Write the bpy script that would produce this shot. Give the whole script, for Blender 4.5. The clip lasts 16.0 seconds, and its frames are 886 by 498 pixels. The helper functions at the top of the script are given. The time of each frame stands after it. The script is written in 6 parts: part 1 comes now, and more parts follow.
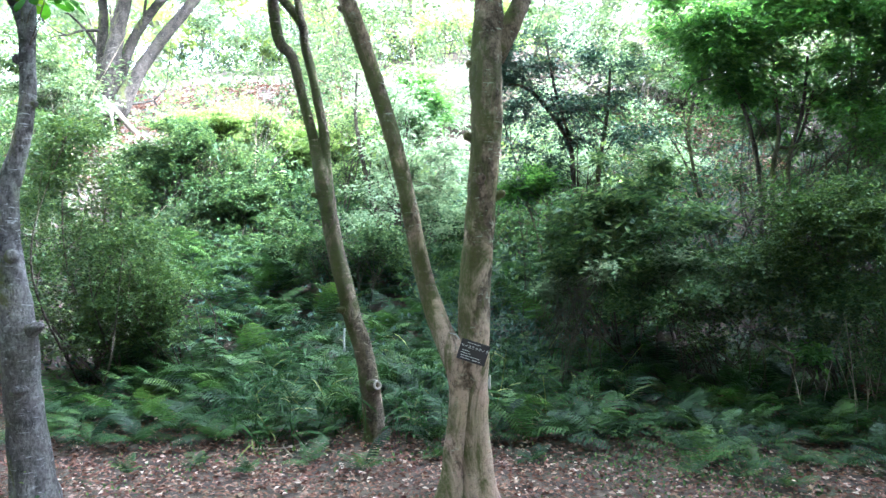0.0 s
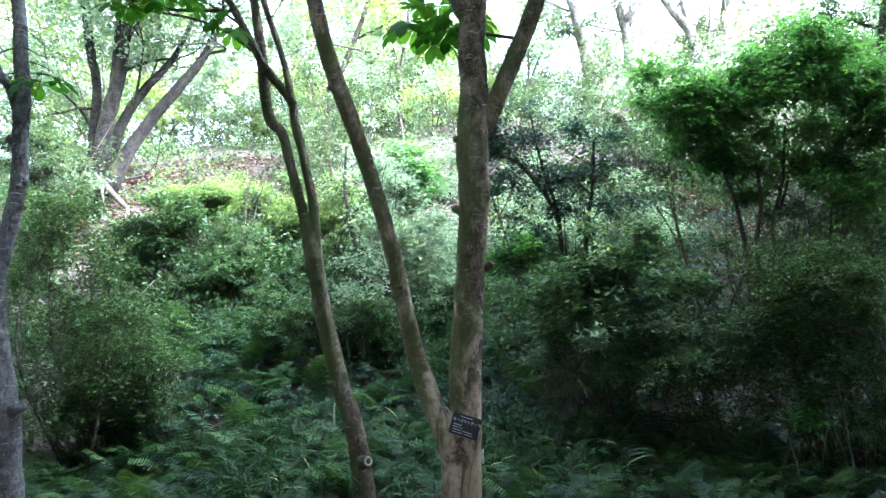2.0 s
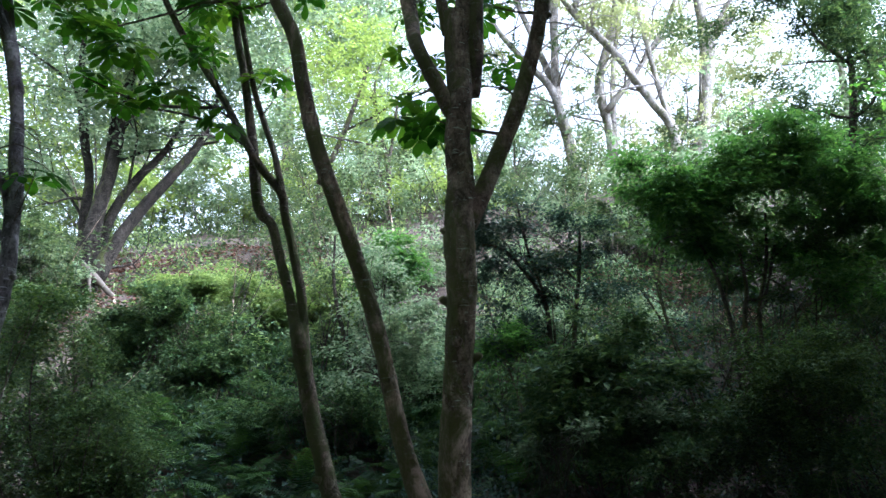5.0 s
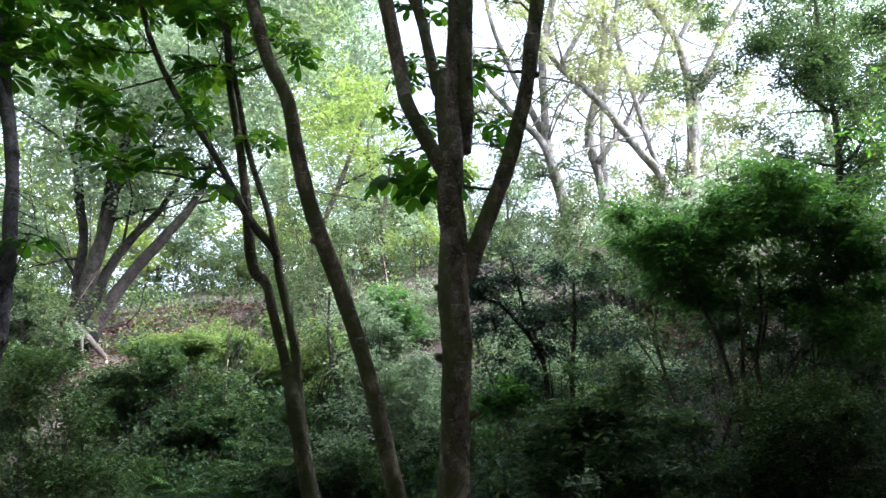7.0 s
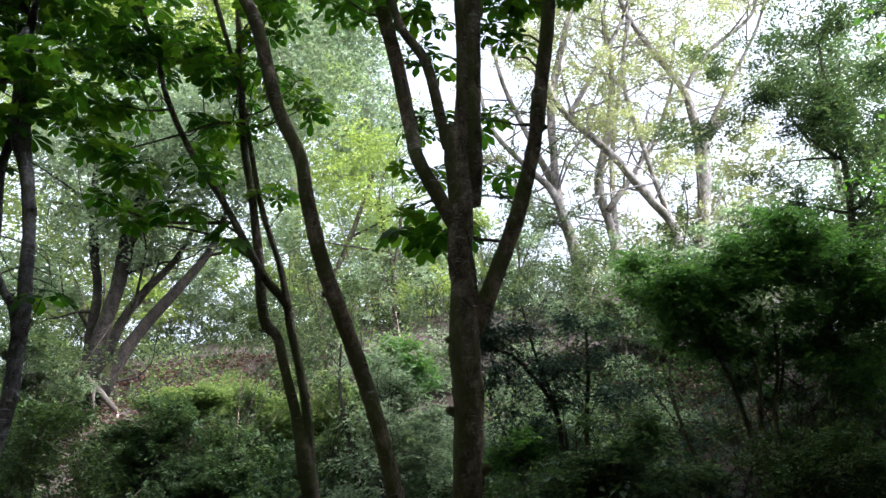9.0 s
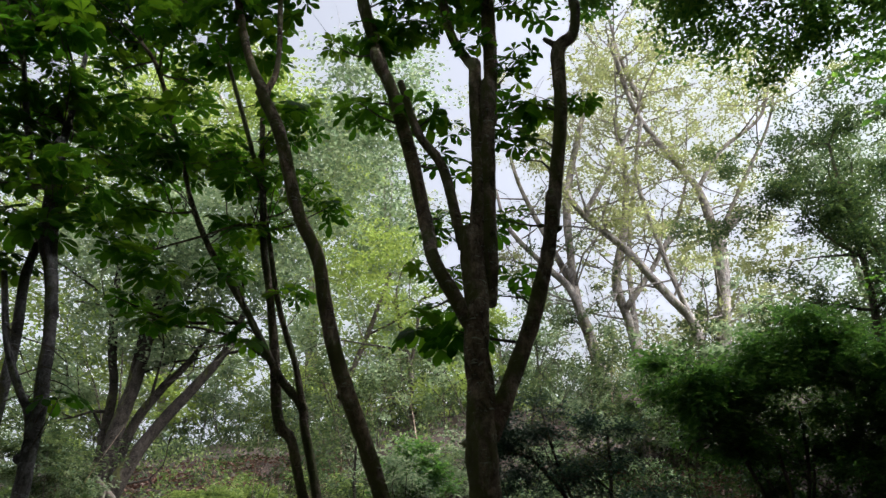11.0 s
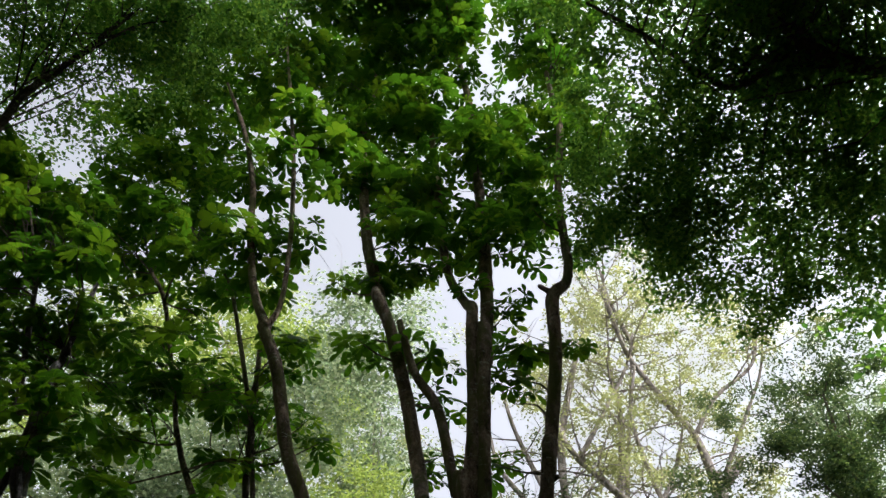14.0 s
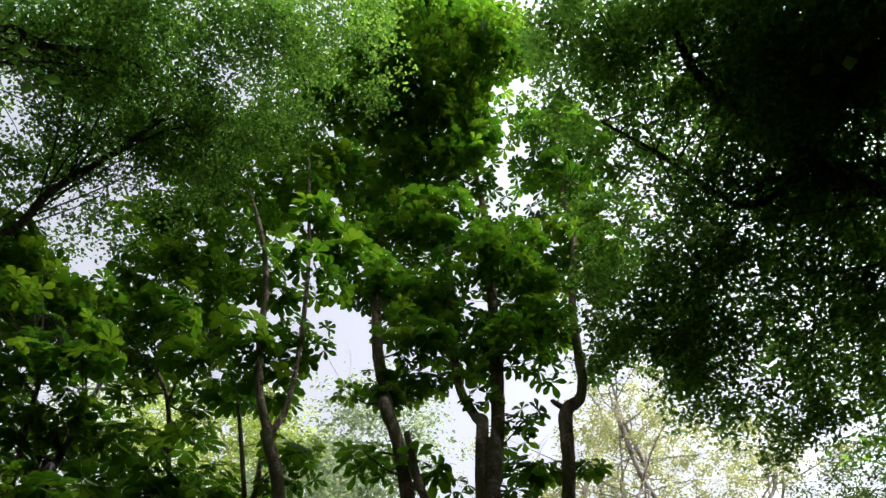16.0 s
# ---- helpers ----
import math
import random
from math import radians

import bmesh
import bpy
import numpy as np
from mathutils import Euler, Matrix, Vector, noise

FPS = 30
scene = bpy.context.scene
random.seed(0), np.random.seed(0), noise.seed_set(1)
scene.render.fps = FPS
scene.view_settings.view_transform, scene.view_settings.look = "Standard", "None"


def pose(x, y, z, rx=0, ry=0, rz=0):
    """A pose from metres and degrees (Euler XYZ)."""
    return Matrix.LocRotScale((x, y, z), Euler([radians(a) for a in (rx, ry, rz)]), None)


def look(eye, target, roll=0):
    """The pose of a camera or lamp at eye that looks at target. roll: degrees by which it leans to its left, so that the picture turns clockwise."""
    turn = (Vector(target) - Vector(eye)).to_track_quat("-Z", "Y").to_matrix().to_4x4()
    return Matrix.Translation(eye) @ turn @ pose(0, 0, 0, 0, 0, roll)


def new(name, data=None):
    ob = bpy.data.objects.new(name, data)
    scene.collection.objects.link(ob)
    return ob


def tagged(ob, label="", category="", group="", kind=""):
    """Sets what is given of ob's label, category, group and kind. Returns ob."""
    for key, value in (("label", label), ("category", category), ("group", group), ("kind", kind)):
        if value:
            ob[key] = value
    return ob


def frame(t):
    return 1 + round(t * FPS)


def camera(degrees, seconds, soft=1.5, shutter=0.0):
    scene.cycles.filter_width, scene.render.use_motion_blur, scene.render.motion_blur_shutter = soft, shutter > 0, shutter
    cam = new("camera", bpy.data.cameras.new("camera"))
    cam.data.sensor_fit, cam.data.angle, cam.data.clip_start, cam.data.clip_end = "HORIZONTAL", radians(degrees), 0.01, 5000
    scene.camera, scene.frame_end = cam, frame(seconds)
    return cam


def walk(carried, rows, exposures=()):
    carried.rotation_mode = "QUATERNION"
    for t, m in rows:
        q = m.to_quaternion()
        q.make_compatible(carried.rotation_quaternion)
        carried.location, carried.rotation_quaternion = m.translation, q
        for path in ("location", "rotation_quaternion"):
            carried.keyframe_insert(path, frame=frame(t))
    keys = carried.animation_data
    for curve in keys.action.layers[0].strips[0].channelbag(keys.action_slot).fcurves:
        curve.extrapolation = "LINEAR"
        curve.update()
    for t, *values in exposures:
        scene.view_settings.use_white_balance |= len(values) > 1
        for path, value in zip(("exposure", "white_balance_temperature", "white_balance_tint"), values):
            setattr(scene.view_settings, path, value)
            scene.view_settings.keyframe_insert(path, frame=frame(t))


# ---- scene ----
# ---------- camera ----------
cam = camera(62.93, 16.0)
ROWS = [
    (0.0, 0.000, 0.000, 1.500, 0.00, 0.00, 0.00),
    (0.5, 0.001, 0.013, 1.506, -0.03, 1.18, -0.09),
    (1.0, 0.004, 0.009, 1.514, -0.08, 3.22, -0.64),
    (1.5, 0.003, -0.005, 1.516, -0.59, 4.48, -0.73),
    (2.0, 0.002, -0.013, 1.521, -0.85, 5.40, -0.94),
    (2.5, 0.004, -0.010, 1.522, -1.19, 5.87, -1.27),
    (3.0, 0.007, -0.012, 1.527, -1.36, 6.87, -1.36),
    (3.5, 0.009, -0.017, 1.532, -2.02, 8.06, -1.15),
    (4.0, 0.007, -0.025, 1.541, -2.07, 9.59, -1.17),
    (6.5, 0.015, -0.054, 1.571, -1.58, 15.14, -2.04),
    (7.0, 0.017, -0.055, 1.577, -2.43, 16.19, -2.68),
    (7.5, 0.018, -0.061, 1.581, -2.22, 16.81, -2.75),
    (8.0, 0.017, -0.065, 1.585, -1.82, 18.08, -2.93),
    (10.5, 0.039, -0.084, 1.601, -1.32, 24.82, -2.80),
    (11.0, 0.035, -0.095, 1.609, -0.55, 27.80, -2.64),
    (11.5, 0.027, -0.113, 1.632, -0.30, 30.31, -2.24),
    (12.0, 0.029, -0.116, 1.637, -1.08, 31.94, -2.12),
    (12.5, 0.022, -0.129, 1.641, -0.63, 34.94, -0.94),
    (13.0, 0.023, -0.138, 1.635, -2.09, 39.29, -1.31),
    (13.5, 0.019, -0.144, 1.628, -1.84, 42.34, -1.38),
    (14.0, 0.011, -0.137, 1.627, -2.03, 46.19, -1.34),
    (14.5, 0.016, -0.120, 1.634, -2.21, 48.92, -2.27),
    (15.0, 0.012, -0.101, 1.641, -1.46, 52.31, 0.34),
    (15.5, 0.005, -0.095, 1.660, -0.80, 55.83, 1.81),
    (16.0, 0.002, -0.095, 1.659, -0.48, 54.88, 1.81),
]


def view(x, y, z, yaw, pitch, roll):
    return pose(x, y, z, 0, 0, yaw) @ pose(0, 0, 0, 90 + pitch) @ pose(0, 0, 0, 0, 0, roll)


walk(cam, [(t, view(x, y, z, yaw, pitch, roll)) for t, x, y, z, yaw, pitch, roll in ROWS],
     exposures=[(0.0, 2.73, 4880, 10), (1.0, 2.63, 4830, 10), (1.5, 1.95, 4790, 10), (2.5, 1.85, 4790, 12), (3.0, 1.6, 4800, 13), (3.5, 1.55, 4820, 13), (4.0, 1.03, 4840, 13), (6.5, 0.35, 5120, 13), (7.0, 0.35, 5200, 14), (7.5, 0.05, 5300, 14), (8.0, -0.1, 5400, 15),
                (10.5, -0.1, 5450, 15), (11.0, -0.8, 5800, 14), (12.0, -0.82, 5870, 15), (13.0, -0.75, 5900, 14), (14.5, -0.72, 5980, 14), (16.0, -0.62, 5960, 15)])

# ---------- sky and sun ----------
SUN = Vector((0.69, -0.25, 0.68)).normalized()
world = bpy.data.worlds.new("sky")
scene.world = world
world.use_nodes = True
nt = world.node_tree
sky = nt.nodes.new("ShaderNodeTexSky")
sky.sky_type, sky.sun_disc = "NISHITA", False
sky.sun_elevation = math.asin(SUN.z)
sky.sun_rotation = math.atan2(SUN.x, SUN.y)
sky.air_density, sky.dust_density, sky.ozone_density = 1.0, 10.0, 0.3
haze = nt.nodes.new("ShaderNodeHueSaturation")
haze.inputs["Saturation"].default_value, haze.inputs["Value"].default_value = 0.08, 4.4
nt.links.new(sky.outputs[0], haze.inputs["Color"])
nt.links.new(haze.outputs[0], nt.nodes["Background"].inputs[0])
nt.nodes["Background"].inputs[1].default_value = 0.15
lamp = bpy.data.lights.new("sun", "SUN")
lamp.energy, lamp.angle, lamp.color = 3.6, radians(0.53), (1.0, 0.95, 0.86)
sun = new("sun", lamp)
sun.matrix_world = look(SUN * 60, (0, 0, 0))



# ---------- materials ----------
def node_mat(name, rough=0.7):
    m = bpy.data.materials.new(name)
    m.use_nodes = True
    b = m.node_tree.nodes["Principled BSDF"]
    b.inputs["Roughness"].default_value = rough
    return m, m.node_tree, b


def ramp(t, fac, stops):
    r = t.nodes.new("ShaderNodeValToRGB")
    e = r.color_ramp.elements
    while len(e) < len(stops):
        e.new(0.5)
    for k, (p, c) in enumerate(stops):
        e[k].position, e[k].color = p, (*c, 1)
    t.links.new(fac, r.inputs[0])
    return r.outputs[0]


def noise_tex(t, scale, detail=4.0, rough=0.55, stretch=None, dist=0.0):
    co = t.nodes.new("ShaderNodeTexCoord")
    n = t.nodes.new("ShaderNodeTexNoise")
    n.inputs["Scale"].default_value, n.inputs["Detail"].default_value = scale, detail
    n.inputs["Roughness"].default_value, n.inputs["Distortion"].default_value = rough, dist
    src = co.outputs["Object"]
    if stretch:
        mp = t.nodes.new("ShaderNodeMapping")
        mp.inputs["Scale"].default_value = stretch
        t.links.new(src, mp.inputs[0])
        src = mp.outputs[0]
    t.links.new(src, n.inputs["Vector"])
    return n.outputs["Fac"]


def mix(t, fac, a, b, kind="MIX"):
    m = t.nodes.new("ShaderNodeMix")
    m.data_type, m.blend_type = "RGBA", kind
    for k, v in ((0, fac), (6, a), (7, b)):
        if hasattr(v, "is_linked"):
            t.links.new(v, m.inputs[k])
        elif k:
            m.inputs[k].default_value = (*v, 1)
        else:
            m.inputs[k].default_value = v
    return m.outputs[2]


def bump(t, b, height, strength, dist):
    n = t.nodes.new("ShaderNodeBump")
    n.inputs["Strength"].default_value, n.inputs["Distance"].default_value = strength, dist
    t.links.new(height, n.inputs["Height"])
    t.links.new(n.outputs[0], b.inputs["Normal"])


def leaf_mat(name, stops, glow, trans=0.45, rough=0.45, gloss=0.22, whole=False):
    """Leaf: glossy upper skin over a body that lets part of the light through; each leaf has its own tone."""
    m, t, b = node_mat(name, rough)
    geo = t.nodes.new("ShaderNodeNewGeometry")
    info = t.nodes.new("ShaderNodeObjectInfo")
    add = t.nodes.new("ShaderNodeMath")
    add.operation = "ADD"
    t.links.new(geo.outputs["Random Per Island"], add.inputs[0])
    t.links.new(info.outputs["Random"], add.inputs[1])
    wrap = t.nodes.new("ShaderNodeMath")
    wrap.operation = "FRACT"
    t.links.new(add.outputs[0], wrap.inputs[0])
    col = ramp(t, info.outputs["Random"] if whole else wrap.outputs[0], stops)
    big = noise_tex(t, 1.3, 2)
    col = mix(t, 0.35, col, ramp(t, big, [(0.3, (0.45, 0.5, 0.4)), (0.7, (1.0, 1.0, 0.9))]), "MULTIPLY")
    t.links.new(col, b.inputs["Base Color"])
    b.inputs["Specular IOR Level"].default_value = gloss
    tr = t.nodes.new("ShaderNodeBsdfTranslucent")
    t.links.new(mix(t, 1.0, col, glow, "MULTIPLY"), tr.inputs[0])
    sh = t.nodes.new("ShaderNodeMixShader")
    sh.inputs[0].default_value = trans
    t.links.new(b.outputs[0], sh.inputs[1])
    t.links.new(tr.outputs[0], sh.inputs[2])
    t.links.new(sh.outputs[0], t.nodes["Material Output"].inputs[0])
    return m


def bark_mat(name, dark, light, moss=0.5, moss_col=(0.095, 0.1, 0.028), grain=9.0, flake=None):
    """Bark: broad tones, blotches, fine flecks, faint cross rings, pale pores and moss, thicker on the shady west side."""
    m, t, b = node_mat(name, 0.85)
    blot = ramp(t, noise_tex(t, grain, 6, 0.7, (1, 1, 0.6), 0.4), [(0.38, (0, 0, 0)), (0.62, (1, 1, 1))])
    col = mix(t, blot, dark, light)
    col = mix(t, 0.8, col, ramp(t, noise_tex(t, 2.3, 3, 0.6, (1, 1, 0.7), 0.6), [(0.34, (0.55, 0.5, 0.46)), (0.5, (0.95, 0.92, 0.9)), (0.66, (1.3, 1.22, 1.15))]), "MULTIPLY")
    fleck = noise_tex(t, grain * 7, 5, 0.75, (1, 1, 0.6))
    col = mix(t, 0.85, col, ramp(t, fleck, [(0.36, (0.35, 0.33, 0.31)), (0.5, (0.95, 0.93, 0.9)), (0.66, (1.35, 1.32, 1.28))]), "MULTIPLY")
    rings = noise_tex(t, 5.0, 4, 0.7, (0.35, 0.35, 4.0), 0.8)
    col = mix(t, 0.15, col, ramp(t, rings, [(0.36, (0.35, 0.32, 0.3)), (0.5, (1, 1, 1))]), "MULTIPLY")
    lich = ramp(t, noise_tex(t, grain * 1.7, 6, 0.7, None, 1.0), [(0.58, (0, 0, 0)), (0.66, (0.6, 0.6, 0.6))])
    col = mix(t, lich, col, tuple(min(0.5, 1.5 * c) for c in light))
    pore = ramp(t, noise_tex(t, grain * 3.2, 3, 0.6, (0.45, 0.45, 2.2), 0.5), [(0.63, (0, 0, 0)), (0.68, (0.75, 0.75, 0.75))])
    col = mix(t, pore, col, tuple(min(0.55, 1.75 * c) for c in light))
    if flake:
        sep = t.nodes.new("ShaderNodeSeparateXYZ")
        t.links.new(t.nodes.new("ShaderNodeTexCoord").outputs["Object"], sep.inputs[0])
        low = t.nodes.new("ShaderNodeMath")
        low.operation = "MULTIPLY_ADD"
        low.inputs[1].default_value = -0.13
        t.links.new(sep.outputs[2], low.inputs[0])
        t.links.new(noise_tex(t, 7.0, 6, 0.65, (1, 1, 0.55), 0.7), low.inputs[2])
        shed = mix(t, 1.0, ramp(t, low.outputs[0], [(0.32, (0, 0, 0)), (0.4, (0.85, 0.85, 0.85))]), ramp(t, fleck, [(0.34, (0.35, 0.35, 0.35)), (0.5, (1, 1, 1))]), "MULTIPLY")
        col = mix(t, shed, col, flake)
    if moss:
        geo = t.nodes.new("ShaderNodeNewGeometry")
        sep = t.nodes.new("ShaderNodeSeparateXYZ")
        t.links.new(geo.outputs["Normal"], sep.inputs[0])
        side = t.nodes.new("ShaderNodeMath")
        side.operation = "MULTIPLY_ADD"
        side.inputs[1].default_value = -0.07
        t.links.new(sep.outputs[0], side.inputs[0])
        t.links.new(noise_tex(t, 3.2, 7, 0.72, (1, 1, 0.5), 0.9), side.inputs[2])
        k = ramp(t, side.outputs[0], [(0.57 - 0.1 * moss, (0, 0, 0)), (0.64 - 0.08 * moss, (0.9, 0.9, 0.9))])
        k2 = mix(t, 1.0, k, ramp(t, fleck, [(0.3, (0.3, 0.3, 0.3)), (0.52, (1, 1, 1))]), "MULTIPLY")
        col = mix(t, k2, col, moss_col)
    t.links.new(col, b.inputs["Base Color"])
    b.inputs["Specular IOR Level"].default_value = 0.15
    both = t.nodes.new("ShaderNodeMath")
    both.operation = "MULTIPLY_ADD"
    both.inputs[1].default_value = 0.35
    t.links.new(rings, both.inputs[0])
    t.links.new(fleck, both.inputs[2])
    bump(t, b, both.outputs[0], 1.0, 0.025)
    return m


def plain_mat(name, c1, c2, scale=20, rough=0.8, b_s=0.4):
    m, t, b = node_mat(name, rough)
    t.links.new(mix(t, noise_tex(t, scale, 5), c1, c2), b.inputs["Base Color"])
    if b_s:
        bump(t, b, noise_tex(t, scale * 3, 5), b_s, 0.01)
    return m


CHESTNUT_LEAF = leaf_mat("chestnut_leaf", [(0, (0.015, 0.049, 0.009)), (0.55, (0.031, 0.085, 0.012)), (1, (0.065, 0.124, 0.016))], (3.0, 2.7, 0.6), 0.6, 0.5, 0.12)
SHRUB_LEAF = leaf_mat("shrub_leaf", [(0, (0.031, 0.064, 0.030)), (0.6, (0.077, 0.124, 0.048)), (1, (0.153, 0.194, 0.075))], (1.6, 1.6, 0.9), 0.35, 0.5)
DARK_LEAF = leaf_mat("evergreen_leaf", [(0, (0.028, 0.055, 0.041)), (0.7, (0.053, 0.090, 0.067)), (1, (0.098, 0.135, 0.098))], (1.3, 1.4, 0.9), 0.2, 0.45)
LIGHT_LEAF = leaf_mat("spring_leaf", [(0, (0.088, 0.132, 0.083)), (0.5, (0.158, 0.211, 0.136)), (1, (0.238, 0.273, 0.197))], (2.1, 2.0, 1.5), 0.55, 0.5)
AZALEA_LEAF = leaf_mat("azalea_leaf", [(0, (0.034, 0.066, 0.025)), (0.6, (0.075, 0.120, 0.036)), (1, (0.138, 0.180, 0.050))], (1.4, 1.4, 0.7), 0.35, 0.45)
CANOPY_LEAF = leaf_mat("canopy_leaf", [(0, (0.030, 0.072, 0.027)), (0.6, (0.066, 0.126, 0.039)), (1, (0.12, 0.182, 0.05))], (3.0, 3.1, 1.1), 0.64, 0.5, 0.15)
YELLOW_LEAF = leaf_mat("young_leaf", [(0, (0.162, 0.189, 0.083)), (0.6, (0.261, 0.275, 0.136)), (1, (0.333, 0.333, 0.194))], (1.8, 1.75, 1.3), 0.55, 0.5)
FERN_LEAF = leaf_mat("fern_frond", [(0, (0.012, 0.026, 0.011)), (0.5, (0.042, 0.077, 0.025)), (0.85, (0.069, 0.116, 0.033)), (1, (0.090, 0.133, 0.034))], (1.4, 1.6, 0.8), 0.3, 0.45, 0.22, True)
# Spring green made brighter and yellower to paint sunlight on the backdrop trees.
BACKDROP_SUN_LEAF = leaf_mat("backdrop_sun_leaf", [(0, (0.120, 0.170, 0.056)), (0.6, (0.210, 0.260, 0.094)), (1, (0.300, 0.340, 0.150))], (1.9, 1.9, 0.9), 0.55, 0.5)
# Brightened yellow-green: the look of direct sun is put into the leaf colour.
SUN_TINTED_LEAF = leaf_mat("sun_tinted_leaf", [(0, (0.085, 0.130, 0.055)), (0.6, (0.155, 0.205, 0.090)), (1, (0.260, 0.300, 0.154))], (2.0, 2.0, 0.9), 0.5, 0.5)
MID_LEAF = leaf_mat("slope_leaf", [(0, (0.029, 0.048, 0.024)), (0.5, (0.063, 0.092, 0.044)), (1, (0.145, 0.166, 0.083))], (1.8, 1.8, 1.1), 0.45, 0.5)
BLADE_LEAF = leaf_mat("bamboo_grass_leaf", [(0, (0.018, 0.052, 0.013)), (0.9, (0.043, 0.093, 0.020)), (1, (0.318, 0.293, 0.116))], (1.4, 1.5, 0.7), 0.35, 0.45)
MAPLE_LEAF = leaf_mat("fresh_shrub_leaf", [(0, (0.041, 0.092, 0.031)), (0.6, (0.076, 0.149, 0.047)), (1, (0.127, 0.207, 0.065))], (2.2, 2.3, 1.0), 0.5, 0.42, 0.3)
DEAD_LEAF = leaf_mat("dead_leaf", [(0, (0.075, 0.033, 0.024)), (0.4, (0.175, 0.080, 0.057)), (0.75, (0.289, 0.158, 0.117)), (0.93, (0.426, 0.292, 0.240)), (1, (0.626, 0.488, 0.420))], (1.0, 0.8, 0.6), 0.1, 0.75)
BARK = bark_mat("chestnut_bark", (0.09, 0.066, 0.05), (0.42, 0.315, 0.245), 1.15, (0.095, 0.1, 0.03), flake=(0.58, 0.42, 0.32))
BARK_MOSSY = bark_mat("mossy_bark", (0.065, 0.05, 0.038), (0.22, 0.175, 0.13), 1.25, (0.07, 0.08, 0.024))
BARK_GREY = bark_mat("grey_bark", (0.07, 0.065, 0.066), (0.21, 0.2, 0.205), 0.45)
BARK_PALE = bark_mat("pale_bark", (0.15, 0.135, 0.12), (0.42, 0.38, 0.34), 0.3, (0.1, 0.1, 0.04), 5)
# Dark bark, blackened further to carry the shade of the tree's own crown.
BARK_BLACK = bark_mat("blackish_bark", (0.022, 0.018, 0.015), (0.07, 0.06, 0.05), 0.2)
BARK_DARK = bark_mat("dark_bark", (0.05, 0.042, 0.035), (0.13, 0.11, 0.09), 0.2)
CUT_WOOD = plain_mat("cut_wood", (0.2, 0.175, 0.15), (0.42, 0.38, 0.33), 90)
LOG_WOOD = plain_mat("weathered_wood", (0.055, 0.041, 0.03), (0.125, 0.096, 0.069), 12)
TWIG = plain_mat("dead_twig", (0.16, 0.11, 0.08), (0.34, 0.27, 0.21), 14)
PLATE = plain_mat("dark_plate", (0.022, 0.016, 0.02), (0.035, 0.026, 0.03), 40, 0.45, 0.05)
LETTER = plain_mat("engraved_white", (0.7, 0.68, 0.69), (0.8, 0.78, 0.79), 60, 0.6, 0)
WIRE = plain_mat("pale_wire", (0.38, 0.37, 0.36), (0.5, 0.49, 0.47), 60, 0.4, 0)


def ground_mat():
    m, t, b = node_mat("forest_soil", 0.95)
    a = noise_tex(t, 9, 8, 0.7)
    col = ramp(t, a, [(0.3, (0.022, 0.014, 0.01)), (0.48, (0.06, 0.038, 0.028)), (0.6, (0.11, 0.072, 0.052)), (0.75, (0.19, 0.14, 0.105))])
    col = mix(t, ramp(t, noise_tex(t, 1.1, 4), [(0.5, (0, 0, 0)), (0.68, (0.7, 0.7, 0.7))]), col, (0.03, 0.042, 0.014))
    t.links.new(col, b.inputs["Base Color"])
    bump(t, b, noise_tex(t, 30, 6, 0.7), 0.9, 0.03)
    return m


SOIL = ground_mat()


# ---------- mesh helpers ----------
def mesh_data(name, v, f, mat, smooth=False):
    """A mesh from an array of corners and an array of triangles or quads."""
    v, f = np.asarray(v, np.float32), np.asarray(f, np.int32)
    me = bpy.data.meshes.new(name)
    me.vertices.add(len(v))
    me.vertices.foreach_set("co", v.ravel())
    k = f.shape[1]
    me.loops.add(f.size)
    me.loops.foreach_set("vertex_index", f.ravel())
    me.polygons.add(len(f))
    me.polygons.foreach_set("loop_start", np.arange(0, f.size, k, dtype=np.int32))
    me.polygons.foreach_set("use_smooth", np.full(len(f), smooth))
    me.materials.append(mat)
    me.update(calc_edges=True)
    return me


def thing(name, base, label, category, group="", kind=""):
    ob = new(name)
    ob.location = base
    ob.empty_display_size = 0.2
    return tagged(ob, label, category, group, kind)


def part(name, v, f, mat, parent, label="", smooth=False, kind=""):
    """One mesh under a thing (or a part of one), given in world coordinates."""
    org = np.zeros(3)
    p = parent
    while p is not None:
        org = org + np.array(p.location)
        p = p.parent
    ob = new(name, mesh_data(name, np.asarray(v) - org, f, mat, smooth))
    ob.parent = parent
    return tagged(ob, label, kind=kind)


def curve(pts, step):
    """Catmull-Rom through rows of x, y, z, radius."""
    p = np.array(pts, float)
    p = np.vstack([2 * p[0] - p[1], p, 2 * p[-1] - p[-2]])
    p[0, 3], p[-1, 3] = p[1, 3], p[-2, 3]
    out = []
    for i in range(1, len(p) - 2):
        n = max(2, int(np.linalg.norm(p[i + 1, :3] - p[i, :3]) / step))
        for s in np.arange(n) / n:
            a, b, c, d = p[i - 1], p[i], p[i + 1], p[i + 2]
            out.append(0.5 * (2 * b + (c - a) * s + (2 * a - 5 * b + 4 * c - d) * s * s + (3 * b - 3 * c + d - a) * s ** 3))
    out.append(p[-2])
    out = np.array(out)
    out[:, 3] = np.maximum(out[:, 3], 0.002)
    return out


